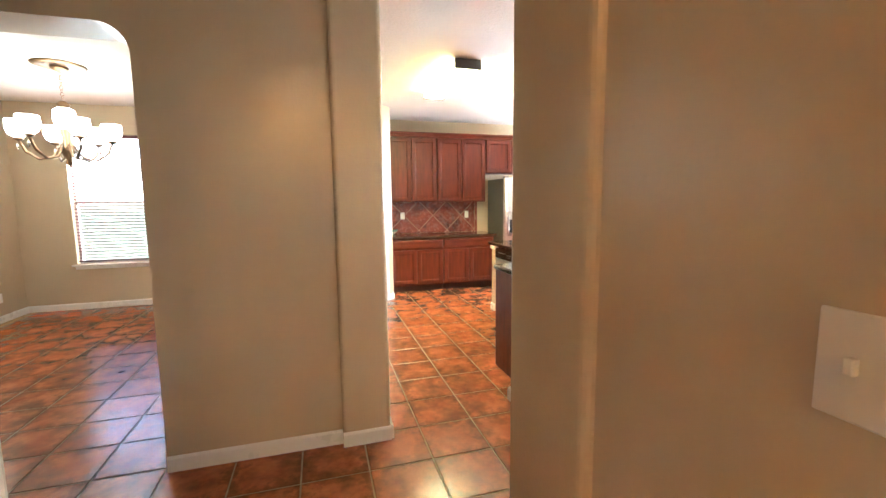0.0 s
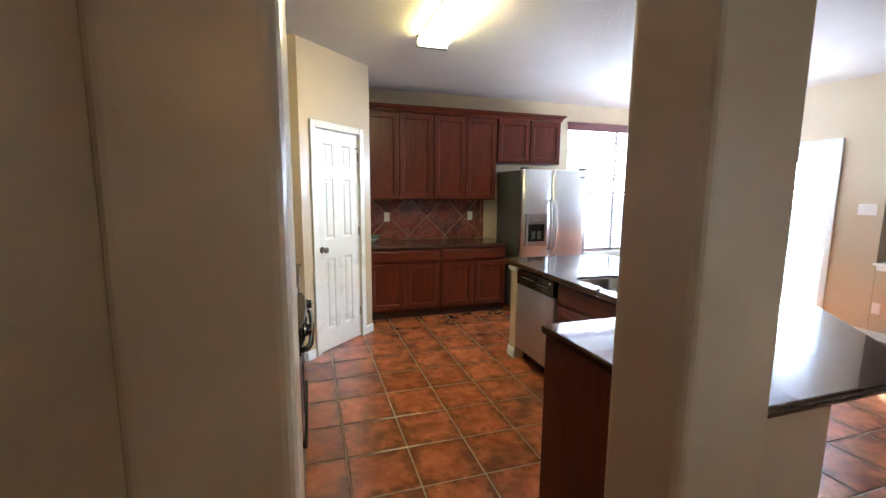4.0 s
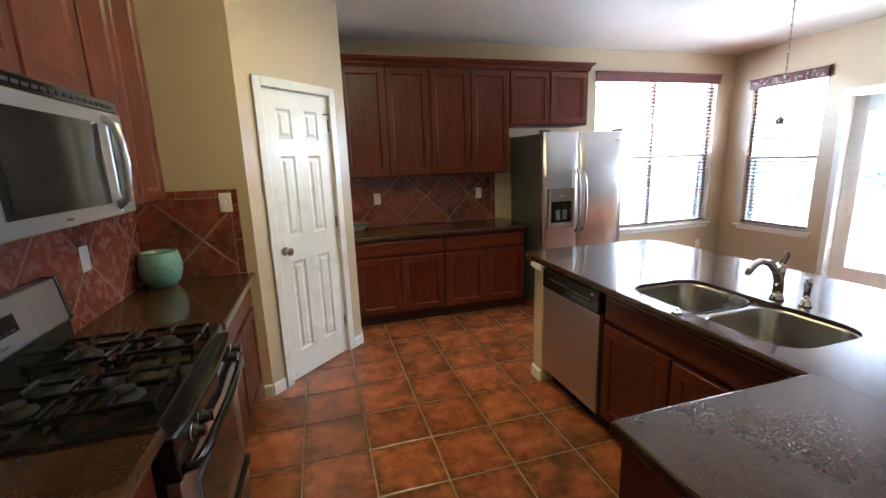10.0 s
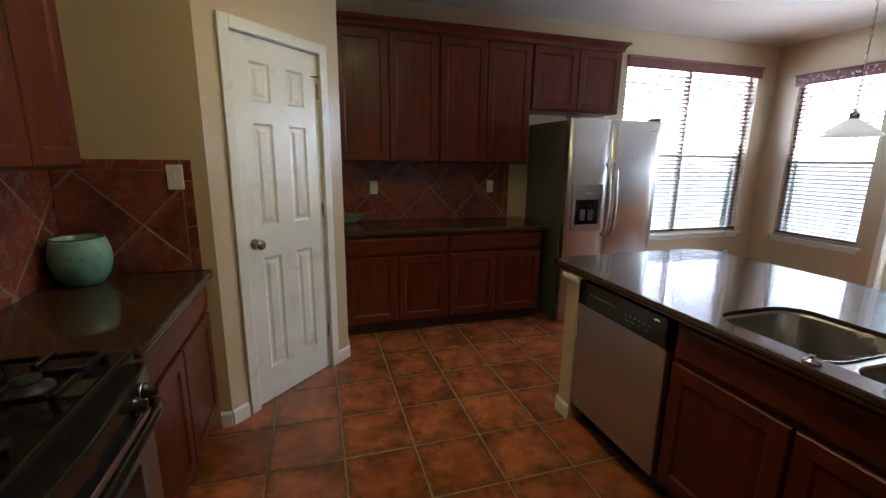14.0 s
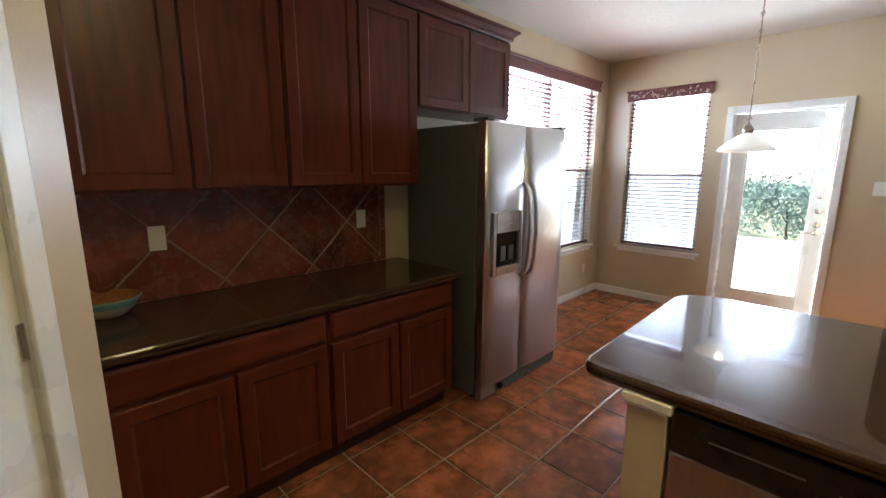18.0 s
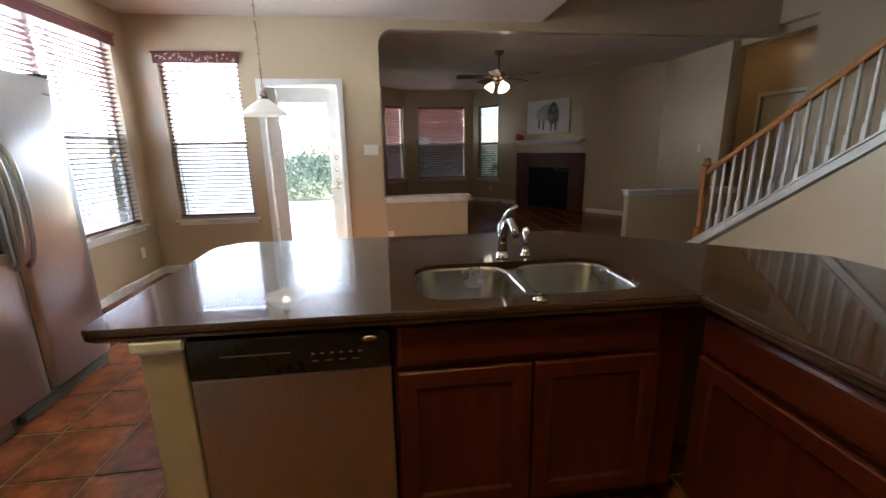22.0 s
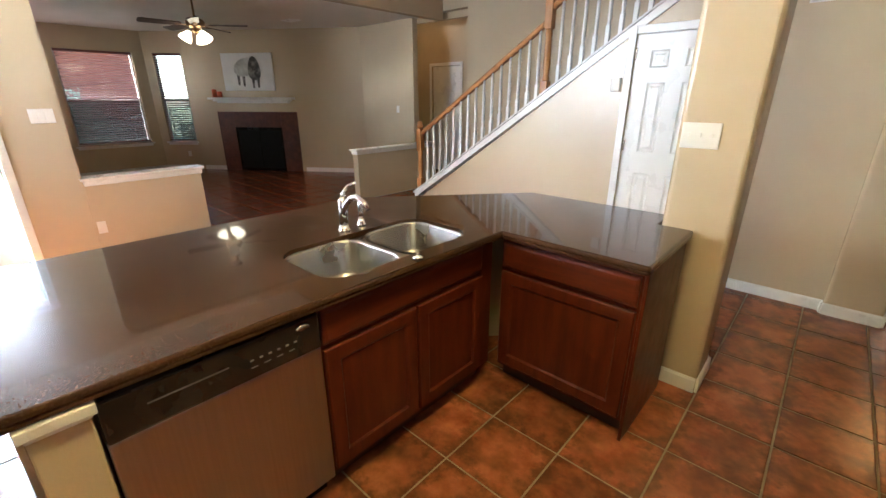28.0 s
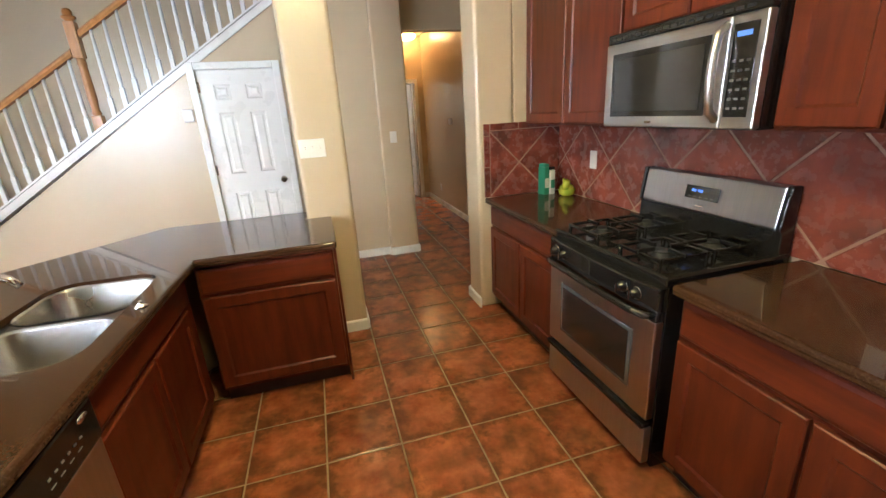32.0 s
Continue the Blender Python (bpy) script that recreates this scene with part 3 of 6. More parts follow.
def panel_leaf(w, h, t=0.035):
    """A six-panel door leaf in 0..w, with sunk and raised panels on the -y face."""
    bm = bmesh.new()
    st, mid = 0.134 * w / 0.7, 0.135 * w / 0.7
    cols = [(st, (w - mid) / 2), ((w + mid) / 2, w - st)]
    rows = [(0.20, 0.87), (1.05, 1.605), (1.715, h - 0.12)]
    add_box(bm, 0, 0.009, 0, w, t, h)
    xs = [0, cols[0][0], cols[0][1], cols[1][0], cols[1][1], w]
    zs = [0] + [v for r in rows for v in r] + [h]
    for i in range(5):
        for k in range(7):
            x0, x1, z0, z1 = xs[i], xs[i + 1], zs[k], zs[k + 1]
            if i % 2 == 1 and k % 2 == 1:
                rings = []
                for ins, dep in ((0, 0), (0.012, 0.008), (0.026, 0.008), (0.042, 0.002)):
                    rings.append([bm.verts.new(v) for v in ((x0 + ins, dep, z0 + ins), (x1 - ins, dep, z0 + ins), (x1 - ins, dep, z1 - ins), (x0 + ins, dep, z1 - ins))])
                for p, r in zip(rings, rings[1:]):
                    for j in range(4):
                        bm.faces.new((p[j], p[(j + 1) % 4], r[(j + 1) % 4], r[j]))
                bm.faces.new(rings[-1])
            else:
                bm.faces.new([bm.verts.new(v) for v in ((x0, 0, z0), (x1, 0, z0), (x1, 0, z1), (x0, 0, z1))])
    for x0, x1, z0, z1 in ((0, 0, 0, h), (w, w, 0, h)):
        bm.faces.new([bm.verts.new(v) for v in ((x0, 0, z0), (x0, 0.009, z0), (x0, 0.009, z1), (x0, 0, z1))])
    bm.faces.new([bm.verts.new(v) for v in ((0, 0, h), (w, 0, h), (w, 0.009, h), (0, 0.009, h))])
    bmesh.ops.remove_doubles(bm, verts=bm.verts, dist=0.0005)
    bmesh.ops.recalc_face_normals(bm, faces=bm.faces)
    return bm


def knob(parent, x, z, y=0.0):
    k = part("knob", lathe([(0.030, 0), (0.030, 0.006), (0.012, 0.010), (0.011, 0.028), (0.022, 0.036), (0.029, 0.048), (0.027, 0.060), (0.015, 0.067)], 20), NICKEL, parent, "satin nickel door knob", pose(x, y, z, 90))
    return k


def six_panel_door(name, m, w, h, label, knob_x, hinge_x, hook=False):
    d = tagged(thing(name, m, label, "door"), "", "", "", "structure")
    leaf = part("leaf", panel_leaf(w, h), WHITE, d, "", pose(0, 0.012, 0.008))
    casing(d, w, h + 0.012)
    part("jamb", boxes((-0.014, 0.0, 0, -0.003, 0.098, h + 0.02), (w + 0.003, 0, 0, w + 0.014, 0.098, h + 0.02), (-0.003, 0, h + 0.011, w + 0.003, 0.098, h + 0.02)), WHITE, d)
    knob(leaf, knob_x, 0.96)
    for z in (0.22, 1.05, 1.78):
        part("hinge", boxes((hinge_x - 0.008, -0.006, z, hinge_x + 0.008, 0.004, z + 0.09), bevel=0.002), NICKEL, leaf, "metal hinge")
    if hook:
        part("hook", tube([(hinge_x - 0.07, -0.02, 1.90), (hinge_x - 0.02, -0.03, 1.905), (hinge_x + 0.01, -0.012, 1.90)], 0.005, 6), NICKEL, leaf, "metal coat hook at the door edge")
    return d


six_panel_door("door_1", DIAG @ pose(PD0, 0, 0), PD1 - PD0, 2.035, "white six-panel pantry door, closed, nickel knob", 0.065, PD1 - PD0 - 0.006, True)
six_panel_door("door_2", pose(2.545, STY, 0, 0, 0, 180), 0.652, 1.965, "white six-panel door under the stairs, closed", 0.587, 0.008)

# garden door: glazed leaf standing a little open outwards
GD = tagged(thing("door_3", pose(E, DE[0] + 0.01, 0, 0, 0, -90) @ pose(-(DE[1] - DE[0] - 0.02), 0, 0), "white glazed garden door, slightly open, three locks", "door"), "", "", "", "structure")
gw, gh = DE[1] - DE[0] - 0.02, 2.05
casing(GD, gw, gh + 0.012)
part("jamb", boxes((-0.009, 0, 0, 0.004, 0.118, gh + 0.02), (gw - 0.004, 0, 0, gw + 0.009, 0.118, gh + 0.02), (0.004, 0, gh + 0.008, gw - 0.004, 0.118, gh + 0.02)), WHITE, GD)
part("threshold", boxes((0.005, 0.0, 0, gw - 0.005, 0.14, 0.018), bevel=0.004), NICKEL, GD)
leaf = part("leaf", boxes((0, 0, 0.022, 0.115, 0.042, gh), (gw - 0.135, 0, 0.022, gw - 0.02, 0.042, gh), (0.1155, 0, gh - 0.15, gw - 0.1355, 0.042, gh), (0.1155, 0, 0.022, gw - 0.1355, 0.042, 0.27), bevel=0.004), WHITE, GD, "", pose(0.006, 0.072, 0, 0, 0, 5.5))
part("glazing_bead", boxes((0.113, -0.008, 0.268, 0.135, 0.0, gh - 0.148), (gw - 0.155, -0.008, 0.268, gw - 0.133, 0.0, gh - 0.148), (0.1355, -0.008, gh - 0.17, gw - 0.1555, 0.0, gh - 0.148), (0.1355, -0.008, 0.268, gw - 0.1555, 0.0, 0.29), bevel=0.003), WHITE, leaf)
pane = part("pane", boxes((0.116, 0.018, 0.271, gw - 0.136, 0.024, gh - 0.151)), GLASS, leaf)
pane.visible_shadow = False
for z in (1.00, 1.13, 1.27):
    part("lock", lathe([(0.027, 0), (0.027, 0.008), (0.016, 0.012), (0.014, 0.03), (0.002, 0.034)], 16), NICKEL, leaf, "metal deadbolt", pose(gw - 0.075, 0, z, 90))
part("lever", tube([(gw - 0.075, -0.035, 0.93), (gw - 0.10, -0.045, 0.93), (gw - 0.17, -0.045, 0.925)], 0.009, 8), NICKEL, leaf, "metal lever handle")
part("lever_rose", lathe([(0.03, 0), (0.028, 0.01), (0.011, 0.014), (0.011, 0.04)], 16), NICKEL, leaf, "", pose(gw - 0.075, 0, 0.93, 90))

HD = tagged(thing("door_4", pose(0.58, -2.05, 0, 0, 0, 180), "white door casing of the back room doorway", "door"), "", "", "", "structure")
casing(HD, 0.72, 2.0)
part("leaf", panel_leaf(0.70, 1.97), WHITE, HD, "", pose(0.71, 0.11, 0.01, 0, 0, 100))
LD = tagged(thing("door_5", pose(7.63, -1.78, 0, 0, 0, 180), "white lobby door, closed, in a white casing", "door"), "", "", "", "structure")
casing(LD, 0.76, 2.08)
part("leaf", panel_leaf(0.75, 2.07), WHITE, LD, "", pose(0.005, 0.03, 0.006))


# ---- windows with blinds ----
BLIND = surface("burgundy_wood_blind", (0.16, 0.045, 0.035), (0.11, 0.03, 0.025), 6, 0.35, stretch=(1, 8, 8))
VINYL = surface("window_vinyl", (0.72, 0.70, 0.66), None, 4, 0.35)
SCREEN, _t, _p, _n, _l = node_mat("insect_screen")
_tr, _mx = _n.new("ShaderNodeBsdfTransparent"), _n.new("ShaderNodeMixShader")
_p.inputs["Base Color"].default_value, _p.inputs["Roughness"].default_value = (0.06, 0.06, 0.065, 1), 0.8
_mx.inputs[0].default_value = 0.6
_l.new(_tr.outputs[0], _mx.inputs[1])
_l.new(_p.outputs[0], _mx.inputs[2])
_l.new(_mx.outputs[0], _n["Material Output"].inputs[0])
slat_meshes = {}


def slat(w, tilt):
    key = round(w, 3)
    if key not in slat_meshes:
        bm = bmesh.new()
        rows = [[bm.verts.new((x, y, z + 0.0035 * (1 - (y / 0.024) ** 2))) for y in (-0.024, -0.012, 0, 0.012, 0.024)] for x in (0, w) for z in (-0.0012, 0.0012)]
        for k in range(4):
            bm.faces.new((rows[0][k], rows[0][k + 1], rows[2][k + 1], rows[2][k]))
            bm.faces.new((rows[1][k], rows[3][k], rows[3][k + 1], rows[1][k + 1]))
        bm.faces.new((rows[0][0], rows[2][0], rows[3][0], rows[1][0]))
        bm.faces.new((rows[0][4], rows[1][4], rows[3][4], rows[2][4]))
        bmesh.ops.recalc_face_normals(bm, faces=bm.faces)
        me = bpy.data.meshes.new("slat")
        bm.to_mesh(me)
        bm.free()
        me.materials.append(BLIND)
        slat_meshes[key] = me
    return slat_meshes[key]


def window(name, m, w, z0, z1, label, lights=1, depth=0.13, sill=True, valance=True, bottom=None, tilt=-14, group="windows", scroll=False):
    """A sash window in an opening 0..w; the room lies towards -y. bottom: where the blind ends."""
    win = tagged(thing(name, m, label, "window", group), "", "", "", "structure")
    h, mid = z1 - z0, (z0 + z1) / 2 - 0.03
    yf = depth - 0.055
    part("window_frame", boxes((0, yf, z0, 0.035, yf + 0.05, z1), (w - 0.035, yf, z0, w, yf + 0.05, z1), (0.0355, yf, z0, w - 0.0355, yf + 0.05, z0 + 0.035), (0.0355, yf, z1 - 0.035, w - 0.0355, yf + 0.05, z1)), VINYL, win)
    n = w / lights
    for i in range(lights):
        x0, x1 = i * n + 0.036, (i + 1) * n - 0.036
        if i:
            part("mullion", boxes((i * n - 0.0255, yf, z0 + 0.036, i * n + 0.0255, yf + 0.05, z1 - 0.036)), VINYL, win)
        part("meeting_rail", boxes((x0, yf + 0.004, mid - 0.016, x1, yf + 0.046, mid + 0.016), bevel=0.003), VINYL, win)
        for a, b in ((z0 + 0.036, mid - 0.017), (mid + 0.017, z1 - 0.036)):
            p = part("pane", boxes((x0, yf + 0.022, a, x1, yf + 0.028, b)), GLASS, win)
            p.visible_shadow = False
        part("insect_screen", boxes((x0, yf + 0.040, z0 + 0.036, x1, yf + 0.042, mid - 0.017)), SCREEN, win)
    if sill:
        part("window_sill", boxes((-0.05, -0.045, z0 - 0.028, w + 0.05, yf - 0.001, z0 - 0.002), bevel=0.007), WHITE, win)
        part("apron", boxes((-0.02, -0.014, z0 - 0.07, w + 0.02, -0.002, z0 - 0.029), bevel=0.004), WHITE, win)
    bot = z0 + 0.03 if bottom is None else bottom
    for i in range(lights):
        x0, x1 = i * n + 0.012, (i + 1) * n - 0.012
        bl = thing("window_blind", m @ pose(x0, 0.03, bot), "burgundy wooden venetian blind, lowered, slats open", "blind", "blinds")
        bw = x1 - x0
        part("head_rail", boxes((0, -0.025, z1 - bot - 0.05, bw, 0.025, z1 - bot - 0.005), bevel=0.004), BLIND, bl)
        part("bottom_rail", boxes((0, -0.022, 0, bw, 0.022, 0.018), bevel=0.004), BLIND, bl)
        count = int((z1 - bot - 0.09) / 0.044)
        for k in range(count):
            s = new("slat", slat(bw, tilt))
            s.parent = bl
            s.matrix_basis = pose(0, 0, 0.05 + k * 0.044, tilt + random.uniform(-1.5, 1.5))
        for x in (0.12, bw - 0.12):
            part("ladder_cord", boxes((x, -0.0235, 0.018, x + 0.003, -0.021, z1 - bot - 0.05), (x, 0.021, 0.018, x + 0.003, 0.0235, z1 - bot - 0.05)), BLIND, bl)
        part("tilt_cord", tube([(0.06, -0.032, z1 - bot - 0.05), (0.062, -0.033, (z1 - bot) * 0.45)], 0.003, 6), BLIND, bl)
    if valance:
        v = thing("valance", m @ pose(0, 0, z1), "burgundy wooden blind valance", "valance", "valances")
        part("board", boxes((-0.02, -0.03, -0.075, w + 0.02, -0.012, 0.03), bevel=0.005), BLIND, v)
        part("top_lip", boxes((-0.028, -0.045, 0.022, w + 0.028, -0.002, 0.04), bevel=0.004), BLIND, v)
        if scroll:
            for k in range(34):
                a0, r = random.uniform(0, 360), random.uniform(0.012, 0.03)
                curl = tube(arc((0, 0, 0), r, a0, a0 + random.uniform(70, 150), 6), 0.0035, 5)
                part("scroll", curl, CEIL, v, "pale worn scroll pattern", pose(w * (0.03 + 0.94 * (k + 0.5) / 34), -0.0325, random.uniform(-0.055, 0.005)))
    return win


window("window_1", pose(WN[0], N, 0), WN[1] - WN[0], WN[2], WN[3], "wide double window with burgundy blinds and valance", 2)
window("window_2", pose(E, WE[1], 0, 0, 0, -90), WE[1] - WE[0], WE[2], WE[3], "sash window with a burgundy blind", depth=0.11, scroll=True)
window("window_3", pose(WD[0], DN, 0), WD[1] - WD[0], WD[2], WD[3], "dining room window with white-lit blind", depth=0.13, valance=False)
for i, (nm, hole) in enumerate((("window_4", BAY[1][2]), ("window_5", BAY[2][2]), ("window_6", BAY[3][2]))):
    window(nm, BAYM[i + 1] @ pose(hole[0], 0, 0), hole[1] - hole[0], 0.59, 2.34, "bay window with a lowered burgundy blind", depth=0.11, valance=False, tilt=-20)
window("window_7", pose(9.68, LN, 0), 0.69, 0.60, 2.34, "narrow living room window with a lowered burgundy blind", depth=0.11, valance=False, tilt=-20)


# ---- cabinets ----
def door_panel(w, h, t=0.020, fr=0.058):
    """A framed cabinet door in 0..w, 0..h: frame, sloped edge, sunk panel; its face towards -y."""
    bm = bmesh.new()
    rings = []
    for ins, y in ((0, t), (0, 0.005), (0.005, 0), (fr, 0), (fr + 0.010, 0.009), (fr + 0.014, 0.009)):
        rings.append([bm.verts.new(v) for v in ((ins, y, ins), (w - ins, y, ins), (w - ins, y, h - ins), (ins, y, h - ins))])
    for a, b in zip(rings, rings[1:]):
        for j in range(4):
            bm.faces.new((a[j], a[(j + 1) % 4], b[(j + 1) % 4], b[j]))
    bm.faces.new(rings[0][::-1])
    bm.faces.new(rings[-1])
    bmesh.ops.recalc_face_normals(bm, faces=bm.faces)
    return bm


def slab_front(w, h, t=0.020):
    """A drawer front with a moulded edge."""
    bm = bmesh.new()
    rings = []
    for ins, y in ((0, t), (0, 0.009), (0.006, 0.004), (0.016, 0.0)):
        rings.append([bm.verts.new(v) for v in ((ins, y, ins), (w - ins, y, ins), (w - ins, y, h - ins), (ins, y, h - ins))])
    for a, b in zip(rings, rings[1:]):
        for j in range(4):
            bm.faces.new((a[j], a[(j + 1) % 4], b[(j + 1) % 4], b[j]))
    bm.faces.new(rings[0][::-1])
    bm.faces.new(rings[-1])
    bmesh.ops.recalc_face_normals(bm, faces=bm.faces)
    return bm


def base_unit(m, w, d, doors=2, drawers=1, label="", false=False, open_back=0.0):
    """A base cabinet: carcass, toe kick, drawer fronts over doors. Front at local y=0, width along x."""
    c = thing("base_cabinet", m, label or "cherry wood base cabinet, drawer over two panelled doors", "cabinet", "base cabinets")
    top = TOP - 0.041
    part("carcass", boxes((0.002, 0.022, 0.10, w - 0.002, 0.040, top), (0.002, 0.0405, 0.10, 0.02, d, top), (w - 0.02, 0.0405, 0.10, w - 0.002, d, top), (0.0205, 0.0405, 0.10, w - 0.0205, d, 0.118)), CHERRY, c)
    part("toe_kick", boxes((0.002, 0.085, 0, w - 0.002, 0.10, 0.099)), DARKKICK, c)
    g = 0.012
    dw = (w - g) / drawers
    for i in range(drawers):
        part("drawer_front", slab_front(dw - g, 0.138), CHERRY_H, c, "", pose(g + i * dw, 0, top - 0.022 - 0.138))
    dw = (w - g) / doors
    for i in range(doors):
        part("door", door_panel(dw - g, top - 0.022 - 0.138 - 0.02 - 0.125), CHERRY, c, "", pose(g + i * dw, 0, 0.125))
    return c


def upper_unit(m, w, d, h, doors, label=""):
    c = thing("wall_cabinet", m, label or "cherry wood wall cabinet with panelled doors", "cabinet", "wall cabinets")
    part("carcass", boxes((0.001, 0.022, 0, w - 0.001, d, h), bevel=0.0015, seg=1), CHERRY, c)
    g = 0.010
    dw = (w - g) / doors
    for i in range(doors):
        part("door", door_panel(dw - g, h - 0.024), CHERRY, c, "", pose(g + i * dw, 0, 0.012))
    return c


def crown(m, length, ret0=0.0, ret1=0.0):
    """A crown moulding over wall cabinets: swept profile along x with mitred returns of given depth."""
    prof = [(0.02, 0.0), (-0.004, 0.0), (-0.010, 0.012), (-0.012, 0.030), (-0.034, 0.052), (-0.048, 0.058), (-0.048, 0.075), (0.02, 0.075)]
    path = []
    if ret0:
        path.append(((0, ret0), (-1, 0)))
    path.append(((0, 0), (-1 if ret0 else 0, 1)))
    path.append(((length, 0), (1 if ret1 else 0, 1)))
    if ret1:
        path.append(((length, ret1), (1, 0)))
    bm = bmesh.new()
    rows = []
    for (x, y), (sx, sy) in path:
        rows.append([bm.verts.new((x - sx * p, y + sy * p, z)) for p, z in prof])
    for a, b in zip(rows, rows[1:]):
        for k in range(8):
            bm.faces.new((a[k], a[(k + 1) % 8], b[(k + 1) % 8], b[k]))
    bm.faces.new(rows[0])
    bm.faces.new(rows[-1])
    bmesh.ops.recalc_face_normals(bm, faces=bm.faces)
    c = thing("crown_moulding", m, "cherry crown moulding along the wall cabinets", "moulding", "crown mouldings")
    part("moulding", bm, CHERRY_H, c)


# north run
base_unit(pose(1.165, 6.355, 0), 0.86, 0.60)
base_unit(pose(2.026, 6.355, 0), 0.865, 0.60)
UB, UT = 1.405, 2.425
upper_unit(pose(1.165, 6.63, UB), 0.845, 0.325, UT - UB, 2, "tall cherry wall cabinet with two panelled doors")
upper_unit(pose(2.011, 6.63, UB), 0.845, 0.325, UT - UB, 2, "tall cherry wall cabinet with two panelled doors")
upper_unit(pose(2.857, 6.63, 1.875), 0.925, 0.325, UT - 1.875, 2, "short cherry wall cabinet over the refrigerator")
crown(pose(1.165, 6.632, UT + 0.001), 2.617, 0, 0.32)
# west run: fronts look east
WM = pose(0, 0, 0, 0, 0, 90)


def west(y, x=0.44, z=0):
    return pose(x, y, z) @ WM


base_unit(west(2.70), 0.98, 0.57, label="cherry base cabinet beside the stove, two doors")
base_unit(west(4.465), 0.93, 0.57, label="cherry base cabinet beside the pantry, two doors")
upper_unit(west(2.70, 0.15, 1.385), 0.98, 0.285, UT - 1.385, 2)
upper_unit(west(3.682, 0.15, 1.80), 0.775, 0.285, UT - 1.80, 2, "short cherry wall cabinet over the microwave")
upper_unit(west(4.459, 0.15, 1.385), 0.60, 0.285, UT - 1.385, 2, "narrow cherry wall cabinet with two panelled doors")
crown(west(2.70, 0.148, UT + 0.001), 2.359, 0, 0.28)

# island and peninsula: fronts look west and north
IM = pose(0, 0, 0, 0, 0, -90)


def isle(y, x=2.312):
    return pose(x, y, 0) @ IM


sink_base = thing("sink_cabinet", isle(4.333), "cherry sink base cabinet with false drawer and two doors", "cabinet", "base cabinets")
t0 = TOP - 0.041
part("carcass", boxes((0.002, 0.022, 0.10, 0.928, 0.040, t0), (0.002, 0.0405, 0.10, 0.02, 0.52, 0.6), (0.91, 0.0405, 0.10, 0.928, 0.52, 0.6)), CHERRY, sink_base)
part("toe_kick", boxes((0.002, 0.085, 0, 1.0, 0.10, 0.099)), DARKKICK, sink_base)
part("false_drawer_front", slab_front(0.906, 0.138), CHERRY_H, sink_base, "", pose(0.012, 0, t0 - 0.16))
for i in range(2):
    part("door", door_panel(0.447, t0 - 0.16 - 0.02 - 0.125), CHERRY, sink_base, "", pose(0.012 + i * 0.459, 0, 0.125))
part("corner_filler", boxes((0.929, 0.022, 0.10, 1.02, 0.04, t0)), CHERRY, sink_base)
pen = base_unit(pose(2.29, 3.305, 0, 0, 0, 180), 0.69, 0.52, 1, 1, "cherry peninsula cabinet with one drawer and one door")
part("end_panel", boxes((0.691, 0.012, 0, 0.706, 0.55, t0), bevel=0.002), CHERRY, pen)

# half wall behind the island and its north end
struct("wall_half_island", prism([(1.736, 2.62), (2.41, 2.62), (2.95, 3.2), (2.95, 5.12), (2.84, 5.12), (2.84, 3.24), (2.37, 2.735), (1.736, 2.735)], 0, TOP - 0.043), PAINT, "tan painted low wall under the island worktop", "wall")
struct("wall_island_end", boxes((2.30, 4.942, 0, 2.838, 5.06, TOP - 0.085), bevel=0.006), PAINT, "tan painted end of the island", "wall")
ec = thing("end_cap_trim", pose(2.30, 5.00, TOP - 0.084), "white moulded trim under the worktop's end", "trim")
part("moulding", boxes((-0.022, -0.07, 0.012, 0.538, 0.07, 0.042), (-0.012, -0.06, 0, 0.53, 0.06, 0.013), bevel=0.004), WHITE, ec)
run("baseboard", (2.30, 5.06), (2.84, 5.06), side=1)
run("baseboard", (2.30, 4.945), (2.30, 5.06), side=1)


# ---- worktops ----
def rounded(pts, radii):
    """A plan outline with its corners rounded."""
    out = []
    n = len(pts)
    for i in range(n):
        p, a, b = Vector(pts[i]), Vector(pts[i - 1]), Vector(pts[(i + 1) % n])
        r = radii[i]
        if r <= 0:
            out.append(tuple(p))
            continue
        u, v = (a - p).normalized(), (b - p).normalized()
        for k in range(6):
            s = k / 5
            out.append(tuple(p + u * r * (1 - s) ** 2 + v * r * s ** 2))
    return out


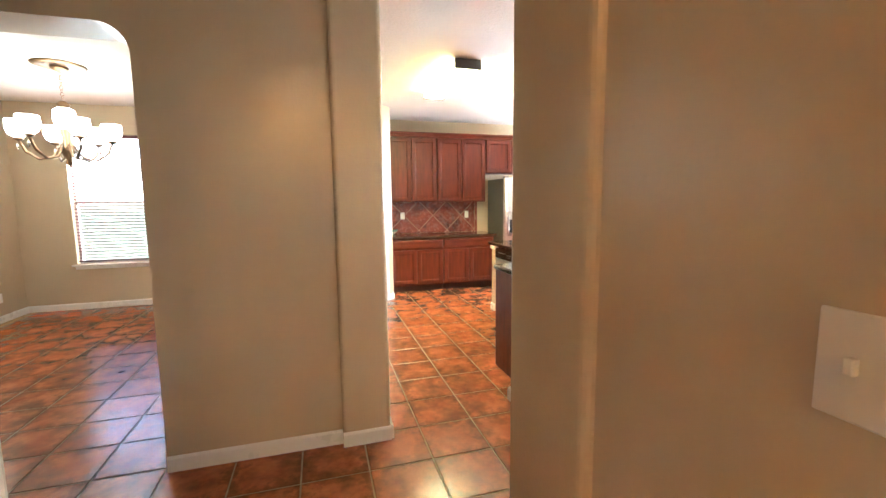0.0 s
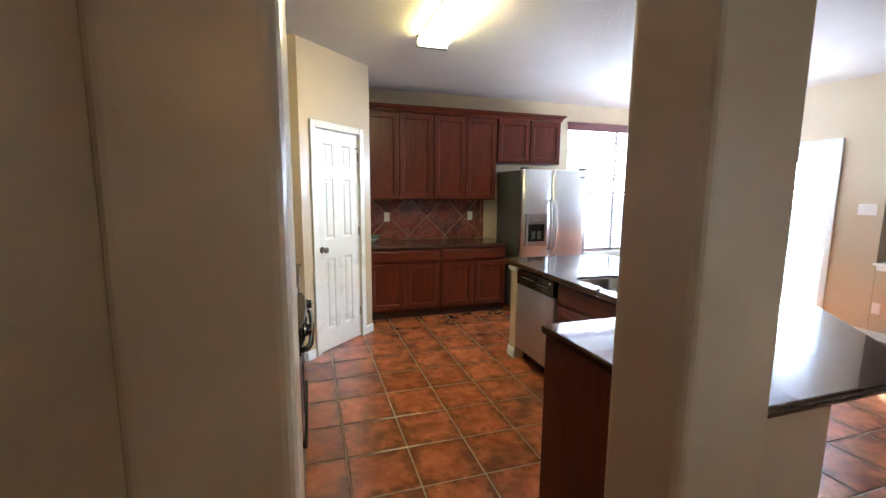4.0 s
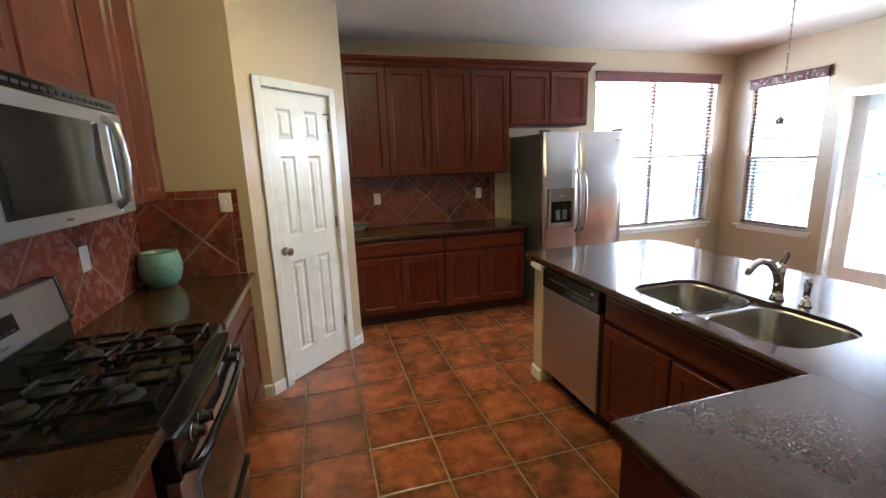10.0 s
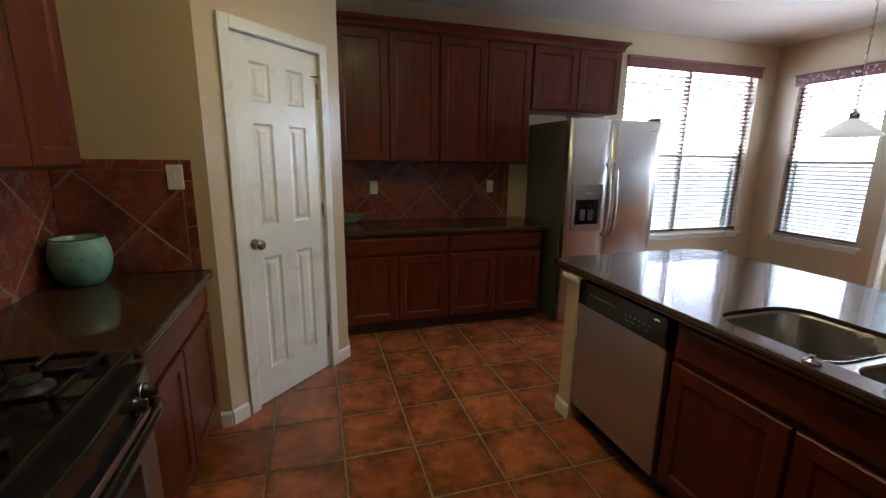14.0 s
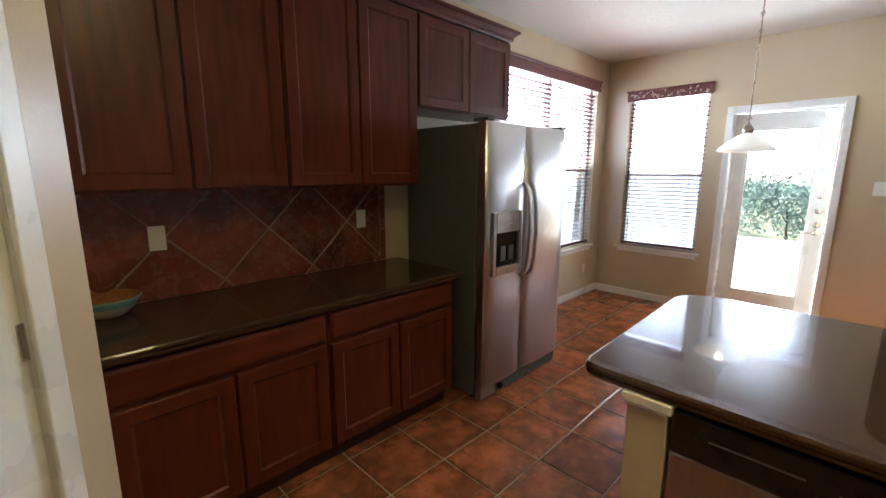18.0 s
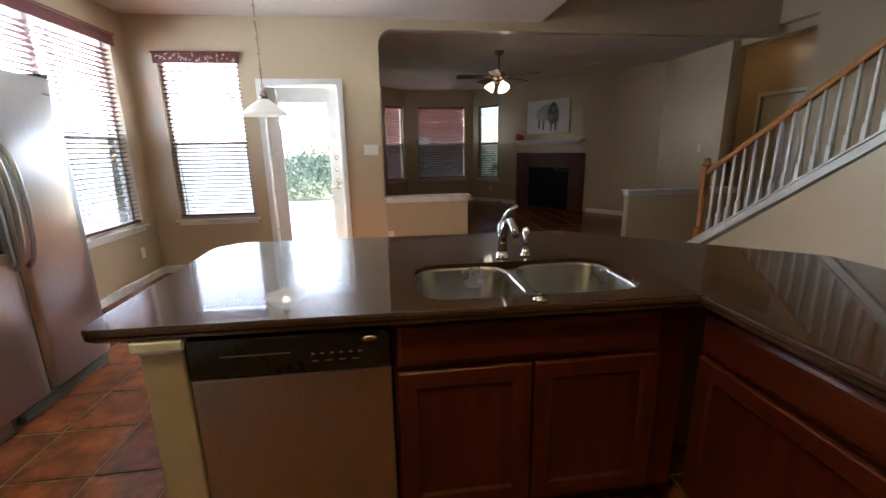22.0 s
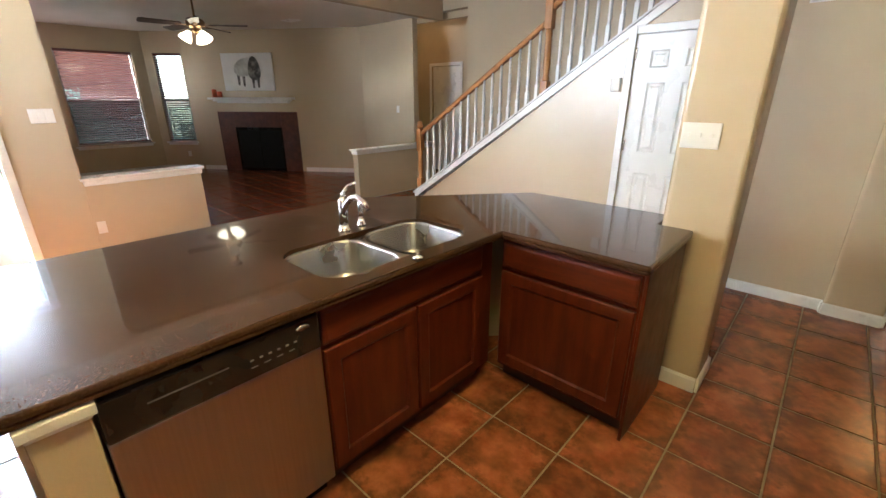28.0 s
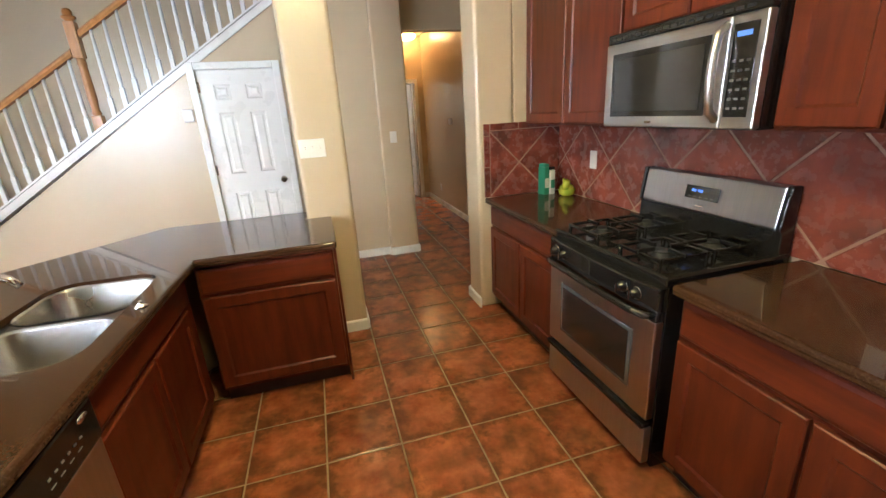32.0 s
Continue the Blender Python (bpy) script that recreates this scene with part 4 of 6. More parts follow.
def worktop_edge(outline, holes=(), z1=TOP, t=0.04, edge=False):
    """A stone slab with holes cut through, or the moulding that runs round it."""
    bm = bmesh.new()
    n = len(outline)
    area = sum(outline[i][0] * outline[(i + 1) % n][1] - outline[(i + 1) % n][0] * outline[i][1] for i in range(n))
    pts = outline if area > 0 else outline[::-1]

    def inset(pts, d):
        res = []
        k = len(pts)
        for i in range(k):
            a, p, b = Vector(pts[i - 1]), Vector(pts[i]), Vector(pts[(i + 1) % k])
            u, v = (p - a).normalized(), (b - p).normalized()
            nu, nv = Vector((-u.y, u.x)), Vector((-v.y, v.x))
            m = nu + nv
            m = m / max(0.3, m.dot(nu))
            res.append(p + m * d)
        return res

    loops = []
    for d, z in ((0.010, z1 - t), (0.002, z1 - t + 0.006), (0.002, z1 - t + 0.015), (0.006, z1 - t + 0.018), (0.0, z1 - t + 0.022), (0.001, z1 - 0.008), (0.005, z1 - 0.002), (0.011, z1)):
        loops.append([bm.verts.new((p.x, p.y, z)) for p in inset(pts, d)])
    if edge:
        for a, b in zip(loops, loops[1:]):
            for k in range(n):
                bm.faces.new((a[k], a[(k + 1) % n], b[(k + 1) % n], b[k]))
        bmesh.ops.recalc_face_normals(bm, faces=bm.faces)
        return bm
    for a in loops[1:-1]:
        for v in a:
            bm.verts.remove(v)
    for level, z in ((0, z1 - t), (-1, z1)):
        edges = [bm.edges.new((loops[level][k], loops[level][(k + 1) % n])) for k in range(n)]
        for h in holes:
            hv = [bm.verts.new((x, y, z)) for x, y in h]
            edges += [bm.edges.new((hv[k], hv[(k + 1) % len(hv)])) for k in range(len(hv))]
        bmesh.ops.triangle_fill(bm, use_beauty=True, use_dissolve=False, edges=edges)
    bm.verts.ensure_lookup_table()
    for h in holes:
        for k in range(len(h)):
            a, b = h[k], h[(k + 1) % len(h)]
            v = [bm.verts.new((*a, z1)), bm.verts.new((*b, z1)), bm.verts.new((*b, z1 - t)), bm.verts.new((*a, z1 - t))]
            bm.faces.new(v)
    bmesh.ops.remove_doubles(bm, verts=bm.verts, dist=0.0004)
    bmesh.ops.recalc_face_normals(bm, faces=bm.faces)
    return bm


ISL = rounded([(2.285, 5.215), (3.33, 5.235), (3.435, 5.12), (3.40, 3.36), (2.63, 2.448), (1.741, 2.448), (1.741, 2.681), (1.576, 2.681), (1.576, 3.335), (2.262, 3.335)], [0.07, 0.06, 0.06, 0.02, 0.04, 0, 0, 0.02, 0.02, 0])


def bowl_outline(y0, y1, x0, x1, r, n=7):
    out = []
    for cx, cy, a in ((x1 - r, y1 - r, 0), (x0 + r, y1 - r, 90), (x0 + r, y0 + r, 180), (x1 - r, y0 + r, 270)):
        out += [(cx + r * math.cos(radians(a + 90 * k / n)), cy + r * math.sin(radians(a + 90 * k / n))) for k in range(n + 1)]
    return out


HOLE = bowl_outline(3.44, 4.24, 2.365, 2.785, 0.11)
isl = thing("island_worktop", pose(0, 0, 0), "polished brown stone worktop with moulded edge", "worktop")
part("slab", worktop_edge(ISL, [HOLE]), STONE, isl)
part("edge_moulding", worktop_edge(ISL, edge=True), STONE, isl)
for nm, a, b, c, d, lab in (("worktop", 2.695, 3.688, W + 0.003, 0.475, "polished brown stone worktop beside the stove"), ("worktop", 4.458, RET - 0.003, W + 0.003, 0.475, "polished brown stone worktop by the pantry")):
    wt = thing(nm, pose(0, 0, 0), lab, "worktop", "worktops")
    outline = rounded([(c, a), (d, a), (d, b), (c, b)], [0, 0.012, 0.012, 0])
    part("slab", worktop_edge(outline), STONE, wt)
    part("edge_moulding", worktop_edge(outline, edge=True), STONE, wt)
wt = thing("worktop", pose(0, 0, 0), "polished brown stone worktop along the cabinets", "worktop", "worktops")
outline = rounded([(1.163, 6.325), (2.935, 6.325), (2.935, N - 0.003), (1.163, N - 0.003)], [0, 0.012, 0, 0])
part("slab", worktop_edge(outline), STONE, wt)
part("edge_moulding", worktop_edge(outline, edge=True), STONE, wt)

# sink with two bowls
sk = thing("kitchen_sink", pose(0, 0, 0), "double-bowl stainless steel undermount sink", "sink")


def bowl(y0, y1, x0, x1, depth):
    bm = bmesh.new()
    rows = []
    for ins, z, r in ((-0.004, 0, 0.104), (0, 0, 0.10), (0.004, -0.012, 0.10), (0.014, -depth * 0.75, 0.09), (0.035, -depth * 0.95, 0.075), (0.07, -depth, 0.05), (0.16, -depth - 0.006, 0.02)):
        rows.append([bm.verts.new((x, y, TOP - 0.016 + z)) for x, y in bowl_outline(y0 + ins, y1 - ins, x0 + ins, x1 - ins, r, 7)])
    n = len(rows[0])
    for a, b in zip(rows, rows[1:]):
        for k in range(n):
            bm.faces.new((a[k], a[(k + 1) % n], b[(k + 1) % n], b[k])).smooth = True
    bm.faces.new(rows[-1])
    bmesh.ops.recalc_face_normals(bm, faces=bm.faces)
    for f in bm.faces:
        f.normal_flip() if f.normal.z < -0.2 else None
    return bm


for y0, y1 in ((3.445, 3.82), (3.86, 4.235)):
    b = part("bowl", bowl(y0, y1, 2.371, 2.779, 0.19), SINKSTEEL, sk, "polished steel bowl")
    part("drain", lathe([(0.045, 0), (0.045, 0.003), (0.038, 0.004), (0.034, -0.004), (0.005, -0.006)], 20), CHROME, b, "", pose(2.575, (y0 + y1) / 2, TOP - 0.016 - 0.194))
part("divider", prism(bowl_outline(3.445, 3.82, 2.371, 2.779, 0.10)[:16] + bowl_outline(3.86, 4.235, 2.371, 2.779, 0.10)[16:], TOP - 0.06, TOP - 0.021), SINKSTEEL, sk)
fa = thing("faucet", pose(2.85, 3.84, TOP), "chrome single-lever faucet with curved spout", "faucet")
part("base", lathe([(0.030, 0.001), (0.030, 0.006), (0.024, 0.014), (0.021, 0.03)], 24), CHROME, fa)
part("body", lathe([(0.021, 0.03), (0.020, 0.10), (0.022, 0.125), (0.021, 0.15), (0.012, 0.165)], 24), CHROME, fa)
part("spout", tube([(0, 0, 0.07), (-0.03, 0, 0.135), (-0.075, 0, 0.175), (-0.125, 0, 0.185), (-0.17, 0, 0.165), (-0.195, 0, 0.135)], 0.016, 14, 0.85), CHROME, fa)
part("lever", tube([(0, 0, 0.155), (0.004, -0.012, 0.185), (-0.01, -0.03, 0.215), (-0.05, -0.045, 0.235)], 0.012, 12, 0.6), CHROME, fa)
sp = thing("side_sprayer", pose(2.86, 3.73, TOP), "chrome side sprayer beside the faucet", "sprayer")
part("holder", lathe([(0.024, 0.001), (0.022, 0.008), (0.016, 0.02), (0.015, 0.035)], 18), CHROME, sp)
part("spray_head", lathe([(0.011, 0.035), (0.013, 0.08), (0.016, 0.105), (0.014, 0.125), (0.004, 0.13)], 18), CHROME, sp)
ag = thing("drain_stopper", pose(2.315, 3.86, TOP), "small chrome strainer disc on the worktop edge", "stopper")
part("disc", lathe([(0.022, 0.001), (0.024, 0.004), (0.012, 0.008), (0.005, 0.018), (0.008, 0.022)], 16), CHROME, ag)

# ---- dishwasher ----
dw = thing("dishwasher", isle(4.938, 2.30), "stainless steel dishwasher with black control panel", "dishwasher")
part("tub", boxes((0.004, 0.035, 0.095, 0.598, 0.53, TOP - 0.045)), BLACK, dw)
part("door", boxes((0.004, 0.0, 0.115, 0.598, 0.033, 0.700), bevel=0.006), DOORSTEEL, dw, "brushed steel door")
cp = part("control_panel", boxes((0.004, -0.008, 0.703, 0.598, 0.033, TOP - 0.052), bevel=0.008), BLACK, dw, "glossy black control panel")
part("handle_recess", boxes((0.10, -0.0105, 0.775, 0.30, -0.0085, 0.779)), GREYSIDE, cp)
part("badge", lathe([(0.018, 0), (0.018, 0.002), (0.002, 0.003)], 18), CHROME, cp, "small oval metal badge", pose(0.535, -0.008, 0.805, 90) @ Matrix.Diagonal((1.3, 0.6, 1, 1)))
for k in range(6):
    part("button", boxes((0.36 + k * 0.028, -0.0105, 0.765, 0.370 + k * 0.028, -0.008, 0.770)), GREYMARK, cp)
for k in range(4):
    part("label_bar", boxes((0.36 + k * 0.04, -0.0095, 0.742, 0.380 + k * 0.04, -0.008, 0.7445)), GREYMARK, cp)
part("toe_kick", boxes((0.004, 0.08, 0.0, 0.598, 0.095, 0.112)), BLACK, dw)

# ---- refrigerator ----
fr = thing("refrigerator", pose(3.012, 6.215, 0), "side-by-side stainless steel refrigerator with ice dispenser", "refrigerator")
fw, fh = 0.92, 1.782
part("cabinet", boxes((0.002, 0.075, 0.03, fw - 0.002, 0.72, fh - 0.01), bevel=0.006), GREYSIDE, fr, "dark grey textured side")
bands = (("freezer_door", 0.0, 0.405), ("fridge_door", 0.411, fw))
fridge_doors = {}


def curved_door(x0, x1, z0, z1, t=0.062, bow=0.010):
    bm = bmesh.new()
    n = 8
    rows = []
    for k in range(n + 1):
        s = k / n
        x = x0 + (x1 - x0) * s
        y = -bow * (1 - (2 * s - 1) ** 2) + (0.010 if k in (0, n) else 0)
        rows.append([bm.verts.new(v) for v in ((x, y, z0), (x, y, z1 - 0.012), (x, y + 0.012, z1), (x, t, z1), (x, t, z0))])
    for a, b in zip(rows, rows[1:]):
        for k in range(5):
            f = bm.faces.new((a[k], a[(k + 1) % 5], b[(k + 1) % 5], b[k]))
            f.smooth = k == 0
    bm.faces.new(rows[0])
    bm.faces.new(rows[-1])
    bmesh.ops.recalc_face_normals(bm, faces=bm.faces)
    return bm


for nm, x0, x1 in bands:
    fridge_doors[nm] = part(nm, curved_door(x0, x1, 0.105, fh), STEEL, fr, "brushed stainless steel door")
for nm, x in (("freezer_door", 0.372), ("fridge_door", 0.445)):
    part("handle", tube([(x, -0.008, 0.80), (x, -0.045, 0.84), (x, -0.062, 0.93), (x, -0.072, 1.10), (x, -0.062, 1.27), (x, -0.045, 1.37), (x, -0.008, 1.42)], 0.0135, 12), STEEL, fridge_doors[nm], "curved steel bar handle")
for x in (0.015, fw - 0.075):
    part("hinge_cover", boxes((x, 0.01, fh + 0.001, x + 0.06, 0.12, fh + 0.022), bevel=0.004), GREYSIDE, fr)
dp = part("dispenser", boxes((0.045, -0.030, 0.848, 0.075, 0.0, 1.245), (0.310, -0.030, 0.848, 0.340, 0.0, 1.245), (0.0755, -0.030, 1.115, 0.3095, 0.0, 1.245), (0.0755, -0.034, 0.848, 0.3095, 0.0, 0.90), bevel=0.004), STEEL_H, fridge_doors["freezer_door"], "grey dispenser surround")
part("recess", boxes((0.0755, -0.012, 0.901, 0.3095, -0.0105, 1.114)), BLACK, dp, "black dispenser recess")
for x in (0.13, 0.21):
    part("paddle", boxes((x, -0.024, 0.935, x + 0.05, -0.013, 1.03), bevel=0.004), GREYSIDE, dp)
part("display_bar", boxes((0.165, -0.0325, 1.165, 0.235, -0.0305, 1.176)), PLASTIC, dp)
part("grille", boxes((0.01, 0.02, 0.012, fw - 0.01, 0.07, 0.095), bevel=0.004), STEEL_H, fr)
for k in range(4):
    part("grille_slat", boxes((0.16, 0.013, 0.026 + k * 0.016, fw - 0.03, 0.019, 0.034 + k * 0.016)), GREYSIDE, fr)
part("filter_knob", lathe([(0.022, 0), (0.020, 0.02), (0.004, 0.022)], 18), BLACK, fr, "black filter knob", pose(0.20, 0.02, 0.055, 90))
part("badge", boxes((fw - 0.12, -0.007, 1.685, fw - 0.065, -0.003, 1.697)), CHROME, fridge_doors["fridge_door"])
for x in (0.05, fw - 0.05):
    for y in (0.12, 0.66):
        part("foot", lathe([(0.02, 0), (0.02, 0.03)], 12), BLACK, fr, "", pose(x, y, 0.0))

# ---- stove ----
st = thing("gas_range", west(3.672, 0.48), "stainless steel gas range with black cooktop", "stove")
sw = 0.757
part("body", boxes((0.002, 0.028, 0.09, sw - 0.002, 0.60, TOP - 0.03), bevel=0.003), BLACK, st)
part("cooktop", boxes((-0.002, 0.012, TOP - 0.03, sw + 0.002, 0.605, TOP + 0.012), bevel=0.010, seg=3), BLACK, st, "glossy black enamel cooktop")
pnl = part("knob_panel", prism([(0.0, 0.03), (0.0, -0.015), (0.12, -0.032), (sw / 2, -0.042), (sw - 0.12, -0.032), (sw, -0.015), (sw, 0.03)], 0.755, TOP - 0.03, 0.006), BLACK, st, "black bowed front panel")
for x in (0.09, 0.165, 0.59, 0.665):
    kb = part("knob", lathe([(0.024, 0), (0.023, 0.012), (0.017, 0.016), (0.016, 0.032), (0.004, 0.034)], 18), BLACK, pnl, "black burner knob", pose(x, -0.030, 0.808, 90))
    part("knob_ring", lathe([(0.026, 0), (0.026, 0.003), (0.020, 0.004)], 20), CHROME, kb)
    part("knob_pointer", boxes((-0.003, -0.018, 0.0335, 0.003, 0.018, 0.038)), CHROME, kb)
od = part("oven_door", boxes((0.004, -0.012, 0.275, sw - 0.004, 0.027, 0.715), bevel=0.006), DOORSTEEL, st, "brushed steel oven door")
part("window_surround", boxes((0.115, -0.0155, 0.365, sw - 0.115, -0.0125, 0.635), bevel=0.001), GREYSIDE, od)
part("oven_window", boxes((0.135, -0.0185, 0.382, sw - 0.135, -0.016, 0.618)), BLACK, od, "dark glass oven window")
part("handle", tube([(0.03, -0.012, 0.738), (0.035, -0.042, 0.742), (0.10, -0.058, 0.745), (sw / 2, -0.066, 0.746), (sw - 0.10, -0.058, 0.745), (sw - 0.035, -0.042, 0.742), (sw - 0.03, -0.012, 0.738)], 0.015, 10), BLACK, od, "black bowed door handle")
part("door_trim", boxes((0.004, -0.014, 0.7155, sw - 0.004, 0.026, 0.752), bevel=0.004), BLACK, od)
dr = part("drawer", boxes((0.004, -0.010, 0.055, sw - 0.004, 0.027, 0.235), bevel=0.006), DOORSTEEL, st, "brushed steel storage drawer")
part("drawer_grip", boxes((0.004, -0.028, 0.2355, sw - 0.004, 0.02, 0.262), bevel=0.008), BLACK, dr, "black drawer grip")
part("plinth", boxes((0.02, 0.06, 0.0, sw - 0.02, 0.56, 0.089)), BLACK, st)
part("backguard", boxes((0.0, 0.535, TOP + 0.0125, sw, 0.600, 0.995), bevel=0.004), BLACK, st)
part("control_back", prism([(0.545, 0.985), (0.525, 1.00), (0.550, 1.165), (0.60, 1.165), (0.60, 0.985)], 0.022, sw - 0.022, 0.006), STEEL_H, st, "brushed steel back panel", Matrix(((0, 0, 1, 0), (1, 0, 0, 0), (0, 1, 0, 0), (0, 0, 0, 1))))
for x in (0.0, sw - 0.0215):
    part("end_cap", prism([(0.540, 0.985), (0.520, 1.00), (0.546, 1.168), (0.60, 1.168), (0.60, 0.985)], x, x + 0.0215, 0.005), BLACK, st, "black end cap", Matrix(((0, 0, 1, 0), (1, 0, 0, 0), (0, 1, 0, 0), (0, 0, 0, 1))))
TB = pose(0, 0.525, 1.0) @ pose(0, 0, 0, -9)
part("clock_display", boxes((0.29, -0.006, 0.055, 0.47, -0.002, 0.115), bevel=0.002), BLACK, st, "dark clock display", TB)
CLOCK = glow("blue_clock", (0.10, 0.22, 0.9), 0.03)
part("clock_digits", boxes((0.325, -0.0075, 0.088, 0.35, -0.0065, 0.100), (0.358, -0.0075, 0.088, 0.385, -0.0065, 0.100)), CLOCK, st, "blue glowing digits", TB)
for k in range(5):
    part("clock_button", boxes((0.31 + k * 0.03, -0.0075, 0.064, 0.328 + k * 0.03, -0.0065, 0.068)), GREYDIM, st, "", TB)
part("badge", boxes((0.36, -0.005, 0.022, 0.40, -0.002, 0.030), bevel=0.002), CHROME, st, "", TB)
for x in (0.19, 0.567):
    for y in (0.16, 0.42):
        bz = TOP + 0.0125
        bu = part("burner", lathe([(0.052, 0), (0.05, 0.006), (0.034, 0.010), (0.034, 0.018), (0.028, 0.022), (0.004, 0.023)], 24), BLACKMATT, st, "burner with dull dark cap", pose(x, y, bz))
        part("burner_cap", lathe([(0.030, 0.0225), (0.031, 0.027), (0.027, 0.031), (0.003, 0.032)], 24), BLACKMATT, bu)
        gm = boxes((-0.118, -0.118, 0.024, 0.118, -0.104, 0.038), (-0.118, 0.104, 0.024, 0.118, 0.118, 0.038), (-0.118, -0.1035, 0.024, -0.104, 0.1035, 0.038), (0.104, -0.1035, 0.024, 0.118, 0.1035, 0.038), bevel=0.003, seg=1)
        for a in range(4):
            join(gm, boxes((0.036, -0.007, 0.028, 0.122, 0.007, 0.046), (0.102, 0.102, 0.0, 0.118, 0.118, 0.0235), bevel=0.003, seg=1), pose(0, 0, 0, 0, 0, 90 * a))
        part("grate", gm, BLACK, st, "black cast-iron grate", pose(x, y, bz))

# ---- microwave ----
mw = thing("microwave", west(3.682, 0.222, 1.388), "stainless over-the-range microwave with black glass door", "microwave")
mW, mH = 0.775, 0.41
part("body", boxes((0.0, 0.035, 0.0, mW, 0.35, mH), bevel=0.004), BLACK, mw)
part("top_vent", boxes((0.0, 0.004, mH - 0.042, mW, 0.034, mH), bevel=0.006), BLACK, mw, "black vent strip")
for k in range(18):
    part("vent_slot", boxes((0.03 + k * 0.039, 0.001, mH - 0.030, 0.058 + k * 0.039, 0.0035, mH - 0.020)), BLACKMATT, mw)
md = part("door", boxes((0.0, 0.0, 0.004, 0.648, 0.034, mH - 0.044), bevel=0.006), STEEL_H, mw, "brushed steel door")
part("window_surround", boxes((0.050, -0.003, 0.05, 0.578, -0.0003, mH - 0.088), bevel=0.001), BLACK, md)
part("window", boxes((0.074, -0.006, 0.072, 0.556, -0.0033, mH - 0.113)), SMOKED, md, "black glass window")
part("handle", tube([(0.630, 0.002, 0.035), (0.630, -0.032, 0.065), (0.630, -0.042, 0.13), (0.630, -0.046, 0.19), (0.630, -0.042, 0.25), (0.630, -0.032, 0.315), (0.630, 0.002, 0.342)], 0.0145, 12), STEEL, md, "curved steel handle")
mc = part("control_strip", boxes((0.651, 0.0, 0.004, mW, 0.034, mH - 0.044), bevel=0.006), STEEL_H, mw)
part("keypad", boxes((0.662, -0.003, 0.045, mW - 0.026, -0.0003, mH - 0.072), bevel=0.001), BLACK, mc, "black keypad")
part("display", boxes((0.677, -0.005, mH - 0.112, mW - 0.045, -0.0033, mH - 0.096)), CLOCK, mc, "small blue display")
for r in range(6):
    for k in range(3):
        part("key", boxes((0.671 + k * 0.026, -0.0045, 0.07 + r * 0.03, 0.686 + k * 0.026, -0.0032, 0.078 + r * 0.03)), GREYDIM, mc)
part("badge", boxes((0.285, -0.004, 0.022, 0.32, -0.0005, 0.032), bevel=0.001), CHROME, md)


# ---- backsplash tiles ----
def clip(poly, axis, limit, keep_less):
    out = []
    for i in range(len(poly)):
        a, b = poly[i - 1], poly[i]
        ia, ib = ((a[axis] <= limit) == keep_less), ((b[axis] <= limit) == keep_less)
        if ia != ib:
            s = (limit - a[axis]) / (b[axis] - a[axis])
            out.append((a[0] + (b[0] - a[0]) * s, a[1] + (b[1] - a[1]) * s))
        if ib:
            out.append(b)
    return out


def splash(name, m, w, z0, z1, x_node, z_node, label, border_l=0.0, border_r=0.0, border_t=0.0):
    """Diagonal wall tiles in 0..w, z0..z1, joints recessed; nodes of the joint net at x_node, z_node."""
    s = tagged(thing(name, m, label, "backsplash", "backsplashes"), "", "", "", "structure")
    part("grout_bed", boxes((0, -0.0108, z0, w, -0.001, z1)), SPLASHGROUT, s)
    hd, g = PITCH * q * 1.0, 0.0065
    lo, hi, top = border_l, w - border_r, z1 - border_t
    cells = []
    for i in range(-12, 14):
        for k in range(-6, 7):
            if (i + k) % 2:
                continue
            cx, cz = x_node + i * hd, z_node + k * hd
            r = hd - g * 1.2
            cells.append(([(cx + r, cz), (cx, cz + r), (cx - r, cz), (cx, cz - r)], (lo, hi, z0, top)))
    step = PITCH * 0.62
    if border_l:
        cells += [([(0, z), (lo, z), (lo, z + step), (0, z + step)], (g / 2, lo - g, z + g / 2, min(z + step - g / 2, z1))) for z in [z0 + step * k for k in range(4)]]
    if border_r:
        cells += [([(hi, z), (w, z), (w, z + step), (hi, z + step)], (hi + g, w - g / 2, z + g / 2, min(z + step - g / 2, z1))) for z in [z0 + step * k for k in range(4)]]
    if border_t:
        cells += [([(x, top), (x + step, top), (x + step, z1), (x, z1)], (x + g / 2, min(x + step, hi) - g / 2, top + g, z1)) for x in [lo + step * k for k in range(14)]]
    for poly, (a, b, c, d) in cells:
        for axis, lim, less in ((0, b, True), (0, a, False), (1, d, True), (1, c, False)):
            if len(poly) > 2:
                poly = clip(poly, axis, lim, less)
        if len(poly) < 3:
            continue
        ar = abs(sum(poly[k - 1][0] * poly[k][1] - poly[k][0] * poly[k - 1][1] for k in range(len(poly)))) / 2
        if ar < 0.0006:
            continue
        bm = bmesh.new()
        mx, mz = sum(p[0] for p in poly) / len(poly), sum(p[1] for p in poly) / len(poly)
        rows = [[bm.verts.new((mx + (x - mx) * f, y, mz + (z - mz) * f)) for x, z in poly] for f, y in ((1, -0.006), (1, -0.0118), (0.978, -0.0135))]
        k = len(poly)
        for u, v in zip(rows, rows[1:]):
            for j in range(k):
                bm.faces.new((u[j], u[(j + 1) % k], v[(j + 1) % k], v[j]))
        bm.faces.new(rows[-1])
        bmesh.ops.recalc_face_normals(bm, faces=bm.faces)
        part("tile", bm, SPLASH, s)
    return s


